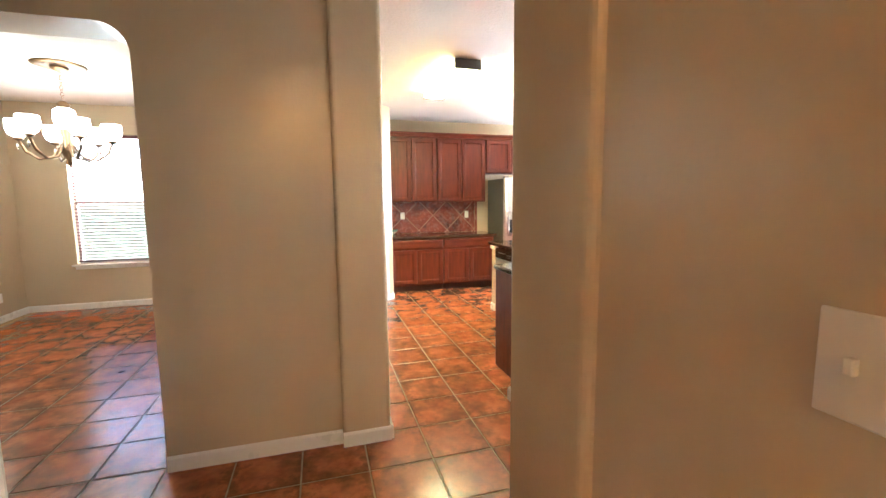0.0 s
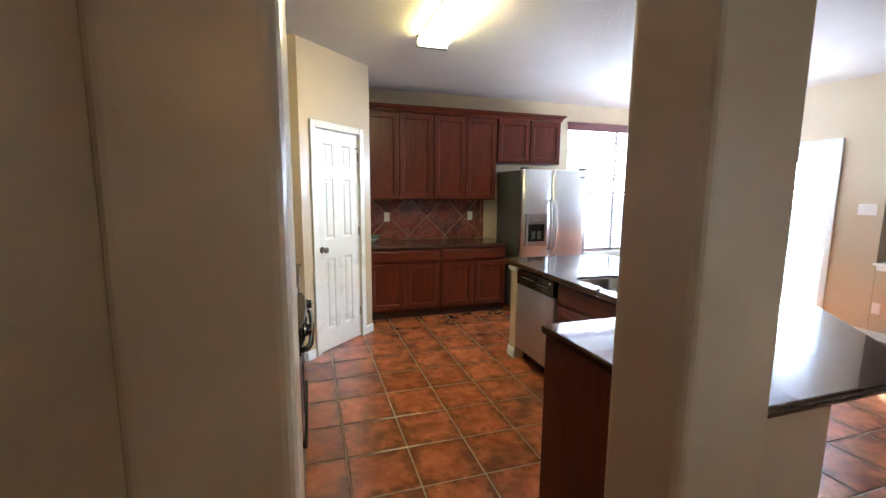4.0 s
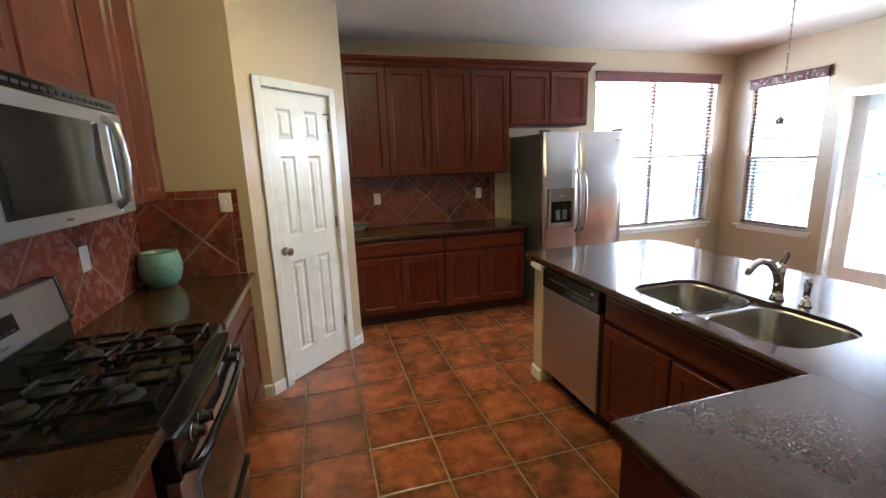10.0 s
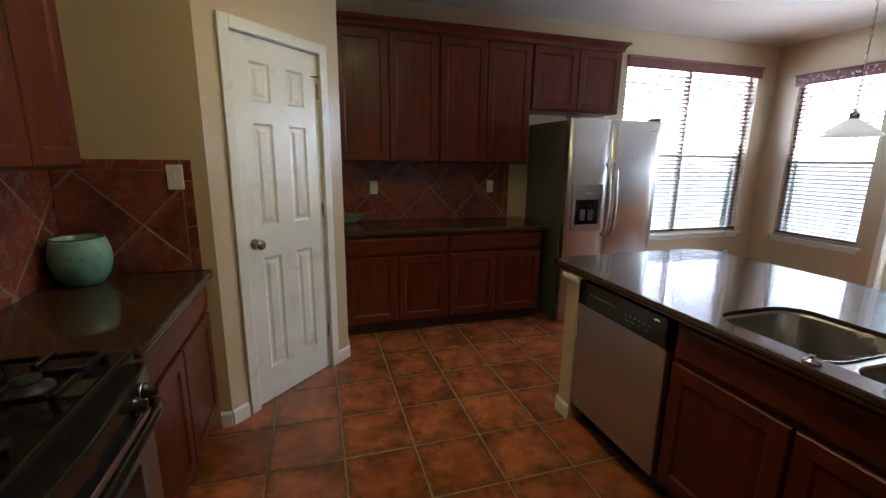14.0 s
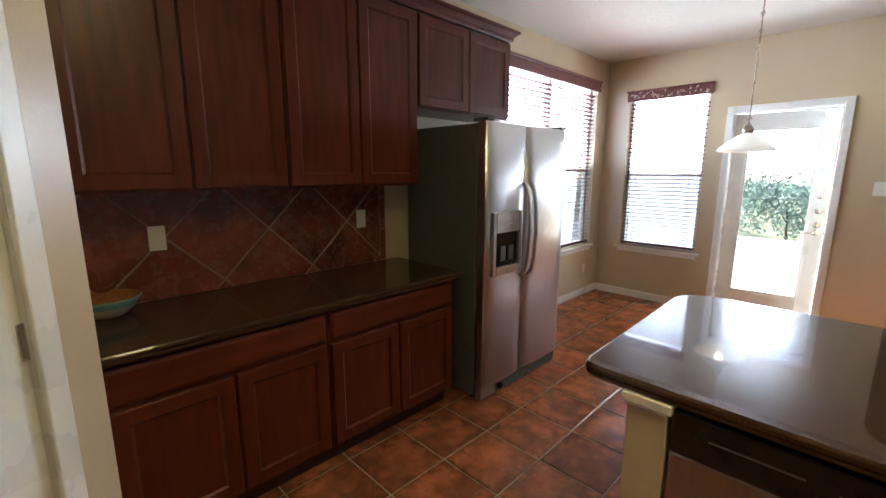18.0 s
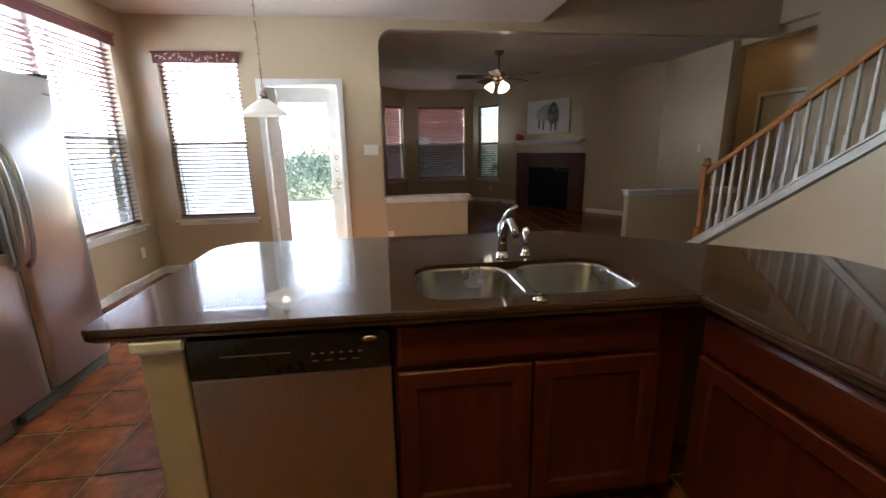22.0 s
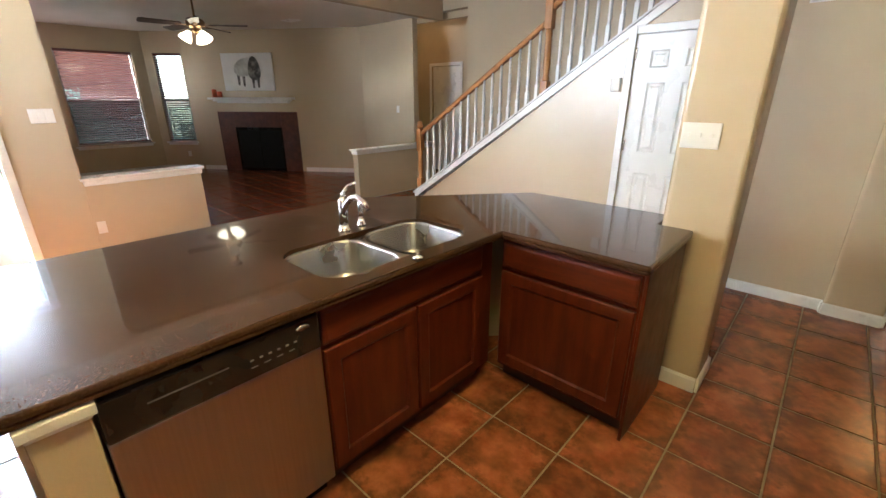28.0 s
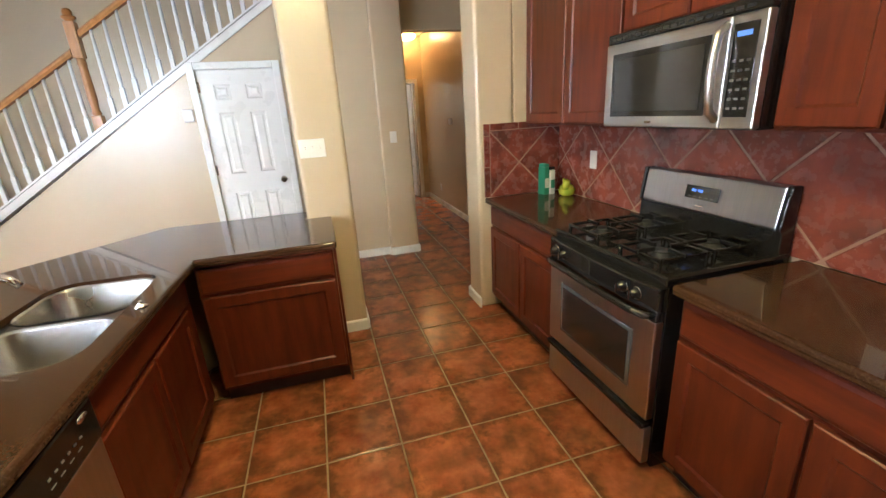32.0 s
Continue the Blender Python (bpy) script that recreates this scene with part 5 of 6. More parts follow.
HD = PITCH * q
splash("backsplash_north", pose(1.165, N, 0), 1.655, TOP + 0.002, 1.402, 1.768 - 1.165 + PITCH * q, 0.93, "terracotta diagonal tile backsplash", border_r=0.05)
splash("backsplash_west", pose(W, 2.693, 0) @ WM, 2.704, TOP + 0.002, 1.382, 3.789 - 2.693, 0.905, "terracotta diagonal tile backsplash")
splash("backsplash_south", pose(0.475, 2.693, 0, 0, 0, 180), 0.60, TOP + 0.002, 1.405, 0.275 + PITCH * q, 1.125, "terracotta tile backsplash with border", border_l=0.05, border_t=0.05)
splash("backsplash_return", pose(W + 0.016, RET, 0), 0.555, TOP + 0.002, 1.42, 0.331 + PITCH * q, 1.118, "terracotta tile backsplash with border", border_r=0.05, border_t=0.05)


# ---- plates ----
def plate_thing(name, m, gangs, kind, label):
    """A wall plate; its face towards local -y."""
    w = 0.07 + 0.046 * (gangs - 1)
    t = thing(name, m, label, "switch" if kind != "outlet" else "outlet", "wall plates")
    part("plate", boxes((-w / 2, -0.007, -0.058, w / 2, -0.001, 0.058), bevel=0.003), PLASTIC, t)
    for g in range(gangs):
        x = (g - (gangs - 1) / 2) * 0.046
        if kind == "outlet":
            for z in (-0.02, 0.02):
                part("socket", boxes((x - 0.017, -0.0085, z - 0.014, x + 0.017, -0.0072, z + 0.014), bevel=0.0006, seg=1), PLASTIC, t)
        elif kind == "rocker":
            part("rocker", boxes((x - 0.017, -0.010, -0.033, x + 0.017, -0.0072, 0.033), bevel=0.0012), PLASTIC, t)
        else:
            part("toggle", boxes((x - 0.005, -0.018, -0.006, x + 0.005, -0.0072, 0.012), bevel=0.002), PLASTIC, t)
    return t


FACE = {"n": 0, "e": -90, "s": 180, "w": 90}      # rotation for a plate on the wall that lies that way


def on(wall, x, y, z):
    return pose(x, y, z, 0, 0, FACE[wall])


plate_thing("outlet", on("n", 1.49, N - 0.013, 1.18), 1, "outlet", "white power outlet in the tile backsplash")
plate_thing("outlet", on("n", 2.62, N - 0.013, 1.185), 1, "outlet", "white power outlet in the tile backsplash")
plate_thing("outlet", on("w", W + 0.013, 3.135, 1.15), 1, "rocker", "white rocker switch in the tile backsplash")
plate_thing("outlet", on("w", W + 0.013, 4.76, 1.167), 1, "outlet", "white power outlet with plugs by the stove")
plate_thing("light_switch", on("n", 0.36, RET - 0.013, 1.34), 1, "toggle", "white light switch in the tile backsplash")
plate_thing("light_switch", on("s", 1.635, 2.675, 1.333), 3, "toggle", "white triple light switch on the post")
plate_thing("light_switch", on("e", E, 4.515, 1.35), 3, "rocker", "white triple switch beside the garden door")
plate_thing("outlet", on("e", E, 4.33, 0.33), 1, "outlet", "white power outlet above the baseboard")
plate_thing("outlet", on("n", 5.80, N, 0.33), 1, "outlet", "white power outlet under the window")
plate_thing("light_switch", on("s", 0.83, 1.055, 1.283), 1, "rocker", "white light switch in the foyer")
plate_thing("light_switch", pose(0.668, 0.265, 1.265, 0, 0, -90), 2, "toggle", "white light switch on the hall wall")
plate_thing("light_switch", on("s", 7.28, LS, 1.285), 1, "rocker", "white light switch in the living room")
for x in (7.9, 7.6):
    plate_thing("outlet", on("s", x, LS, 0.35), 1, "outlet", "white power outlet in the living room")
plate_thing("outlet", BAYM[3] @ pose(0.55, 0, 0.33), 1, "outlet", "white power outlet under the bay window")
ch = thing("door_chime", on("s", 1.44, 1.0, 2.14), "white door chime box high on the wall", "chime")
part("cover", boxes((-0.06, -0.045, -0.05, 0.06, -0.008, 0.05), bevel=0.006), PLASTIC, ch)
part("back_plate", boxes((-0.065, -0.008, -0.055, 0.065, -0.001, 0.055)), PLASTIC, ch)
al = thing("alarm_sensor", on("s", 2.662, STY, 1.60), "white alarm keypad box beside the stair door", "alarm box")
part("case", boxes((-0.042, -0.03, -0.055, 0.042, -0.004, 0.055), bevel=0.008), PLASTIC, al)
part("bracket", boxes((-0.03, -0.004, -0.04, 0.03, -0.001, 0.04)), BLACK, al)
plate_thing("outlet", on("w", -0.30, -1.22, 0.3), 1, "outlet", "white power outlet low on the hall wall")
plate_thing("outlet", on("w", DW, 6.35, 0.3), 1, "outlet", "white power outlet in the dining room")
th = thing("thermostat", on("w", -0.30, -0.51, 1.36), "beige thermostat on the hall wall", "thermostat")
part("case", boxes((-0.05, -0.025, -0.04, 0.05, -0.001, 0.04), bevel=0.006), PLASTIC, th)

# ---- lamps ----
TUBE = glow("warm_tube_light", (1.0, 0.74, 0.28), 4.8)
fl = thing("fluorescent_light", pose(1.545, 4.48, CZ), "lit fluorescent ceiling light with dark end caps", "ceiling light")
part("base_plate", boxes((-0.115, -0.62, -0.025, 0.115, 0.62, -0.001), bevel=0.003), WHITE, fl)
part("diffuser", prism([(-0.12, -0.025), (-0.125, -0.055), (-0.10, -0.085), (0.10, -0.085), (0.125, -0.055), (0.12, -0.025)], -0.595, 0.595, 0.006), TUBE, fl, "glowing warm white acrylic diffuser", Matrix(((1, 0, 0, 0), (0, 0, 1, 0), (0, 1, 0, 0), (0, 0, 0, 1))))
for y in (-0.61, 0.61):
    part("end_cap", boxes((-0.13, y - 0.015, -0.09, 0.13, y + 0.015, -0.001), bevel=0.004), GREYSIDE, fl, "dark end cap")

SHADE = glow("frosted_glass_shade", (1.0, 0.93, 0.80), 0.12)
BULB = glow("lamp_bulb", (1.0, 0.80, 0.50), 6.0)
pd = thing("pendant_lamp", pose(4.71, 5.27, CZ), "white glass pendant lamp on a nickel chain, lit", "pendant lamp")
part("canopy", lathe([(0.065, -0.001), (0.065, -0.012), (0.045, -0.028), (0.012, -0.034)], 24), NICKEL, pd)
part("cord", tube([(0, 0, -0.03), (0.004, 0, -0.4), (0, 0, -0.95)], 0.004, 6), NICKEL, pd)
for k in range(16):
    link = tube(arc((0, 0, 0), 0.012, 0, 330, 8), 0.0022, 5)
    part("chain_link", link, NICKEL, pd, "", pose(0, 0, -0.045 - k * 0.056, 0, 0, 90 * (k % 2)))
part("socket_cap", lathe([(0.010, -0.92), (0.022, -0.94), (0.032, -0.955), (0.034, -0.985), (0.026, -0.99)], 20), NICKEL, pd)
part("glass_shade", lathe([(0.026, -0.985), (0.05, -0.995), (0.10, -1.03), (0.155, -1.075), (0.175, -1.095), (0.172, -1.108), (0.150, -1.085), (0.095, -1.04), (0.03, -1.0)], 36, caps=False), SHADE, pd, "white frosted glass shade")
part("bulb", lathe([(0.004, -1.09), (0.020, -1.08), (0.027, -1.06), (0.022, -1.035), (0.012, -1.015), (0.012, -0.992)], 18), BULB, pd)

# ---- worktop things ----
CELADON, _t, _p, _n, _l = node_mat("celadon_glaze")
_z = _n.new("ShaderNodeTexCoord")
_s = _n.new("ShaderNodeSeparateXYZ")
_l.new(_z.outputs["Object"], _s.inputs[0])
_r = _n.new("ShaderNodeMapRange")
_r.inputs[1].default_value, _r.inputs[2].default_value = 0.06, 0.20
_l.new(_s.outputs[2], _r.inputs[0])
_l.new(mix_rgb(_n, _l, mix_rgb(_n, _l, (0.16, 0.30, 0.25), (0.24, 0.42, 0.35), _r.outputs[0]), (0.12, 0.22, 0.18), noise_fac(_n, _l, 22, 4, 0.5, 0.75)), _p.inputs["Base Color"])
_p.inputs["Roughness"].default_value = 0.12
va = thing("ceramic_planter", pose(0.0, 5.255, TOP), "round celadon glazed ceramic planter, empty", "planter")
part("pot", lathe([(0.055, 0.001), (0.075, 0.006), (0.100, 0.05), (0.112, 0.10), (0.110, 0.15), (0.098, 0.195), (0.094, 0.205), (0.089, 0.203), (0.100, 0.14), (0.09, 0.04), (0.02, 0.02)], 40), CELADON, va)
RIM = surface("dark_glaze", (0.05, 0.055, 0.04), None, 20, 0.25)
part("rim", lathe([(0.0945, 0.2035), (0.0955, 0.207), (0.092, 0.209), (0.0885, 0.2045)], 40, caps=False), RIM, va, "dark glazed rim")
bw = thing("ceramic_bowl", pose(1.262, 6.83, TOP), "shallow ceramic bowl banded teal and cream, orange inside", "bowl")
part("body", lathe([(0.05, 0.001), (0.065, 0.006), (0.092, 0.030), (0.108, 0.050)], 40, caps=False), surface("cream_glaze", (0.62, 0.60, 0.46), (0.52, 0.50, 0.38), 20, 0.2), bw, "cream glazed lower body")
part("band", lathe([(0.108, 0.0502), (0.122, 0.072), (0.127, 0.084), (0.123, 0.085)], 40, caps=False), CELADON, bw, "teal glazed band")
part("inside", lathe([(0.1228, 0.0848), (0.104, 0.054), (0.06, 0.018), (0.004, 0.012)], 40, caps=False), surface("amber_glaze", (0.36, 0.16, 0.04), (0.26, 0.10, 0.03), 30, 0.25), bw, "amber glazed inside")
GREEN = surface("green_label_paper", (0.03, 0.22, 0.12), None, 10, 0.4)
CREAM = surface("cream_label_paper", (0.72, 0.72, 0.66), None, 10, 0.45)
for (x, y), mat_, hh, lab in (((0.05, 2.80), GREEN, 0.20, "tall green cardboard packet"), ((0.0, 2.795), CREAM, 0.175, "white cardboard packet with green lid")):
    pk = thing("food_packet", pose(x, y, TOP, 0, 0, 12), lab + " on the worktop", "packet", "food packets")
    part("box", boxes((-0.022, -0.035, 0.001, 0.022, 0.035, hh), bevel=0.003), mat_, pk)
    part("label", boxes((-0.018, 0.0352, hh * 0.25, 0.018, 0.036, hh * 0.6)), CREAM if mat_ is GREEN else GREEN, pk)
    part("lid", boxes((-0.02, -0.033, hh + 0.0005, 0.02, 0.033, hh + 0.022), bevel=0.004), BLACK if mat_ is CREAM else GREEN, pk)
PEAR = surface("yellow_green_glaze", (0.50, 0.52, 0.03), (0.30, 0.42, 0.02), 14, 0.2)
orn = thing("ceramic_ornament", pose(-0.06, 2.93, TOP), "yellow-green glazed ceramic ornament beside the packets", "ornament")
obm = lathe([(0.03, 0.001), (0.05, 0.012), (0.058, 0.04), (0.045, 0.07), (0.02, 0.085)], 24)
join(obm, tube([(0.02, 0.02, 0.06), (0.03, 0.035, 0.09), (0.02, 0.05, 0.115)], 0.028, 14, 0.6))
join(obm, tube([(-0.01, -0.03, 0.05), (-0.02, -0.06, 0.085), (-0.02, -0.075, 0.11)], 0.02, 12, 0.4))
part("body", obm, PEAR, orn)

# ---- staircase ----
stair = thing("staircase", pose(0, 0, 0), "oak and white staircase with turned balusters", "staircase")


def rail_z(x):
    return 1.067 + 0.648 * (5.071 - x) if x > 3.38 else 2.249 + 0.66 * (3.37 - x)


def curb(x):
    return 0.372 + SLOPE * (5.071 - x)


CARPET = surface("beige_stair_carpet", (0.40, 0.31, 0.20), (0.34, 0.26, 0.16), 60, 0.95, fine=300, relief=0.003)
for k in range(15):
    x1 = 5.30 - k * 0.262
    part("tread", boxes((x1 - 0.262, LS + 0.02, 0.176 * k, x1 + 0.02, STY - 0.102, 0.176 * (k + 1)), bevel=0.012), CARPET, stair)
part("stringer", plate([(5.44, under(5.44) - 0.004), (1.742, under(1.742) - 0.004), (1.742, curb(1.742)), (5.17, curb(5.17)), (5.17, under(5.17) - 0.004)], STY - 0.09, STY + 0.014, 0.003), WHITE, stair, "white painted stringer board")
part("stringer_cap", plate([(5.19, curb(5.19)), (1.742, curb(1.742)), (1.742, curb(1.742) + 0.022), (5.19, curb(5.19) + 0.022)], STY - 0.11, STY + 0.03, 0.004), WHITE, stair)
NEWEL = [(0.030, 0.12), (0.036, 0.132), (0.030, 0.145), (0.027, 0.16), (0.034, 0.22), (0.033, 0.30), (0.029, 0.39), (0.035, 0.41), (0.029, 0.425), (0.035, 0.44)]


def newel(x, z0, h):
    n = part("newel_post", boxes((-0.037, -0.037, h - 0.30, 0.037, 0.037, h - 0.03), bevel=0.004), OAK, stair, "turned oak newel post", pose(x, STY - 0.04, z0))
    part("foot_block", boxes((-0.037, -0.037, 0, 0.037, 0.037, 0.119), bevel=0.004), OAK, n)
    s = (h - 0.30 - 0.12) / 0.32
    part("turned_shaft", lathe([(r, 0.12 + (z - 0.12) * s) for r, z in NEWEL], 18), OAK, n)
    part("cap", lathe([(0.030, h - 0.03), (0.034, h - 0.015), (0.050, h - 0.005), (0.050, h + 0.008), (0.030, h + 0.016), (0.036, h + 0.04), (0.026, h + 0.062), (0.006, h + 0.07)], 18), OAK, n)


newel(5.10, 0.38, 0.77)
newel(3.37, curb(3.37) + 0.01, 0.87)
for a, b in ((5.055, 3.415), (3.325, 1.745)):
    bm = bmesh.new()
    prof = [(-0.022, -0.03), (0.022, -0.03), (0.032, -0.008), (0.030, 0.014), (0.016, 0.028), (-0.016, 0.028), (-0.030, 0.014), (-0.032, -0.008)]
    ends = [[bm.verts.new((x, STY - 0.04 + u, rail_z(x) + v)) for u, v in prof] for x in (a, b)]
    for k in range(8):
        bm.faces.new((ends[0][k], ends[0][(k + 1) % 8], ends[1][(k + 1) % 8], ends[1][k]))
    bm.faces.new(ends[0])
    bm.faces.new(ends[1])
    bmesh.ops.recalc_face_normals(bm, faces=bm.faces)
    part("handrail", bm, OAK, stair, "oak handrail")
x = 4.97
while x > 1.80:
    if abs(x - 3.37) > 0.07:
        z0, z1 = curb(x) + 0.015, rail_z(x) - 0.02
        h = z1 - z0
        bm = boxes((-0.0175, -0.0175, -0.01, 0.0175, 0.0175, h * 0.24), bevel=0.002, seg=1)
        join(bm, lathe([(0.013, h * 0.24), (0.0175, h * 0.255), (0.012, h * 0.275), (0.0175, h * 0.32), (0.0165, h * 0.45), (0.012, h + 0.01)], 10))
        part("baluster", bm, WHITE, stair, "", pose(x, STY - 0.04, z0))
    x -= 0.108

# ---- living room ----
BRICK = surface("dark_brick_tile", (0.13, 0.042, 0.022), (0.08, 0.026, 0.016), 9, 0.45, fine=90, relief=0.001)
FM = FIRE
# near-black colour stands in for the shade inside a firebox; no recess is cut
FIREDARK = surface("firebox_darkness", (0.006, 0.005, 0.005), None, 9, 0.95, rough2=1.0)
fp = thing("fireplace", FM @ pose(0.51, 0, 0), "fireplace with red-brown tile surround and black firebox", "fireplace")
part("surround", boxes((0, -0.03, 0, 0.36, -0.001, 1.21), (1.40, -0.03, 0, 1.76, -0.001, 1.21), (0.3605, -0.03, 0.90, 1.3995, -0.001, 1.21), bevel=0.003), BRICK, fp)
for r in range(4):
    for s in (0, 1):
        part("tile", boxes((s * 1.40 + 0.006, -0.036, r * 0.30 + 0.006, s * 1.40 + 0.354, -0.0305, r * 0.30 + 0.296), bevel=0.002, seg=1), BRICK, fp)
for k in range(3):
    part("tile", boxes((0.364 + k * 0.346, -0.036, 0.908, 0.704 + k * 0.346, -0.0305, 1.204), bevel=0.002, seg=1), BRICK, fp)
part("firebox", boxes((0.3605, -0.02, 0, 1.3995, -0.004, 0.8995)), FIREDARK, fp, "flat black panel, the firebox's inner darkness put into its colour")
part("fire_screen", boxes((0.3605, -0.028, 0.0, 1.3995, -0.022, 0.05), (0.3605, -0.028, 0.84, 1.3995, -0.022, 0.8995), (0.3605, -0.028, 0.0505, 0.40, -0.022, 0.8395), (1.36, -0.028, 0.0505, 1.3995, -0.022, 0.8395), (0.875, -0.028, 0.0505, 0.885, -0.022, 0.8395)), BLACK, fp)
mt = thing("mantel_shelf", FM @ pose(0.46, 0, 1.38), "white moulded mantel shelf over the fireplace", "mantel")
part("shelf", boxes((0, -0.20, 0.07, 1.80, -0.001, 0.11), bevel=0.006), WHITE, mt)
part("bed_moulding", boxes((0.07, -0.14, 0.035, 1.73, -0.001, 0.07), (0.12, -0.08, 0.0, 1.68, -0.001, 0.036), bevel=0.008), WHITE, mt)
CANVAS = surface("white_canvas", (0.78, 0.77, 0.75), (0.72, 0.71, 0.69), 6, 0.8, fine=400, relief=0.0006)
INK = surface("grey_ink", (0.06, 0.055, 0.055), (0.30, 0.28, 0.27), 10, 0.8, lo=0.42, hi=0.7)
cv = thing("canvas_picture", FM @ pose(0.79, 0, 1.62), "white canvas picture with grey and dark ink shapes", "picture")
part("canvas", boxes((0, -0.04, 0, 1.08, -0.003, 0.70), bevel=0.004), CANVAS, cv)
PALEINK = surface("pale_grey_ink", (0.34, 0.33, 0.32), (0.60, 0.59, 0.57), 9, 0.8, lo=0.3, hi=0.7)
for x, z in ((0.31, 0.10), (0.42, 0.08), (0.62, 0.05), (0.73, 0.06)):
    part("dark_bar", plate([(x, z), (x + 0.04, z), (x + 0.06, 0.34), (x - 0.01, 0.34)], -0.0425, -0.0405), INK, cv)
part("pale_shape", plate([(0.50 + 0.25 * math.cos(radians(a)), 0.44 + 0.17 * math.sin(radians(a)) + 0.05 * math.cos(radians(a))) for a in range(0, 360, 15)], -0.0448, -0.0428), PALEINK, cv, "pale grey ink shape")
part("dark_shape", plate([(0.69 + 0.135 * math.cos(radians(a)), 0.39 + 0.22 * math.sin(radians(a)) - 0.03 * math.cos(radians(2 * a))) for a in range(0, 360, 15)], -0.0471, -0.0451), INK, cv, "dark grey ink shape")
ORANGE = surface("orange_wax", (0.55, 0.09, 0.02), None, 10, 0.4)
for dx, hh, r in ((0.02, 0.15, 0.045), (0.13, 0.11, 0.05)):
    cd = thing("candle", FM @ pose(0.55 + dx, -0.10, 1.4905), "orange-red pillar candle on the mantel", "candle", "candles")
    part("wax", lathe([(r, 0), (r, hh), (r * 0.8, hh + 0.004), (0.005, hh - 0.004)], 20), ORANGE, cd)
    part("wick", tube([(0, 0, hh - 0.006), (0.002, 0, hh + 0.012)], 0.002, 5), BLACK, cd)
FANBROWN = surface("dark_fan_blade", (0.06, 0.03, 0.02), (0.09, 0.045, 0.03), 4, 0.35, stretch=(8, 1, 1))
BRASS = surface("antique_brass", (0.30, 0.19, 0.10), (0.22, 0.14, 0.08), 8, 0.3, 1.0)
fn = thing("ceiling_fan", pose(7.67, 2.62, CZ), "dark ceiling fan with three lit glass shades", "ceiling fan")
part("canopy", lathe([(0.07, -0.001), (0.07, -0.03), (0.03, -0.07), (0.014, -0.075)], 22), BRASS, fn)
part("down_rod", lathe([(0.013, -0.07), (0.013, -0.28)], 12), BRASS, fn)
part("motor", lathe([(0.03, -0.27), (0.09, -0.29), (0.115, -0.32), (0.115, -0.37), (0.08, -0.40), (0.05, -0.41)], 28), BRASS, fn)
for k in range(5):
    a = 14 + 72 * k
    blade = part("blade", prism(rounded([(0.17, -0.055), (0.64, -0.07), (0.64, 0.07), (0.17, 0.055)], [0.02, 0.05, 0.05, 0.02]), -0.005, 0.005), FANBROWN, fn, "", pose(0, 0, -0.36, 0, 0, a) @ pose(0, 0, 0, 12))
    part("blade_iron", boxes((0.10, -0.02, -0.012, 0.24, 0.02, -0.0055), bevel=0.002), BRASS, blade)
part("light_kit", lathe([(0.05, -0.41), (0.055, -0.44), (0.03, -0.46), (0.008, -0.47)], 20), BRASS, fn)
FANSHADE = glow("lit_fan_shade", (1.0, 0.84, 0.55), 0.9)
for k in range(3):
    m = pose(0, 0, -0.44, 0, 0, 120 * k + 200) @ pose(0.085, 0, 0, 0, -34, 0)
    part("glass_shade", lathe([(0.024, 0), (0.036, -0.022), (0.066, -0.075), (0.080, -0.125), (0.070, -0.123), (0.024, -0.022)], 20), FANSHADE, fn, "lit bell glass shade", m)


def picture(m, w, h, label):
    p = thing("framed_picture", m, label, "picture", "small pictures")
    part("frame", boxes((0, -0.025, 0, 0.022, -0.002, h), (w - 0.022, -0.025, 0, w, -0.002, h), (0.0225, -0.025, 0, w - 0.0225, -0.002, 0.022), (0.0225, -0.025, h - 0.022, w - 0.0225, -0.002, h), bevel=0.002, seg=1), BLACK, p, "black frame")
    part("mat", boxes((0.0225, -0.014, 0.0225, w - 0.0225, -0.008, h - 0.0225)), CANVAS, p)
    part("print", boxes((0.05, -0.016, 0.05, w - 0.05, -0.0145, h - 0.05)), INK, p, "grey-blue landscape print")


for x0, z0 in ((7.39, 1.73), (7.385, 1.28), (7.87, 1.48)):
    picture(pose(x0, LN, z0), 0.31, 0.37, "small black-framed picture on the living room wall")
vt = thing("ceiling_vent", pose(8.55, 0.75, CZ), "white ceiling air vent in the living room", "vent")
part("frame", boxes((-0.16, -0.10, -0.012, 0.16, 0.10, -0.001), bevel=0.003), WHITE, vt)
for k in range(6):
    part("slat", boxes((-0.14, -0.08 + k * 0.028, -0.018, 0.14, -0.065 + k * 0.028, -0.0125)), WHITE, vt)

# ---- dining room chandelier ----
CSHADE = glow("lit_chandelier_glass", (1.0, 0.90, 0.70), 0.9)
cx = thing("chandelier", pose(-2.14, 5.0, CZ) @ Matrix.Scale(1.1, 4), "brass chandelier with lit white glass shades", "chandelier")
part("medallion", lathe([(0.19, -0.001), (0.19, -0.01), (0.15, -0.02), (0.13, -0.012), (0.06, -0.02)], 32), BRASS, cx, "round ceiling medallion")
part("canopy", lathe([(0.065, -0.02), (0.06, -0.035), (0.02, -0.06)], 24), BRASS, cx)
for k in range(8):
    part("chain_link", tube(arc((0, 0, 0), 0.014, 0, 330, 8), 0.003, 5), BRASS, cx, "", pose(0, 0, -0.075 - k * 0.028, 0, 0, 90 * (k % 2)))
part("column", lathe([(0.02, -0.30), (0.05, -0.33), (0.03, -0.36), (0.05, -0.56), (0.03, -0.62), (0.045, -0.68), (0.05, -0.74), (0.02, -0.80), (0.028, -0.83), (0.006, -0.86)], 24), BRASS, cx)
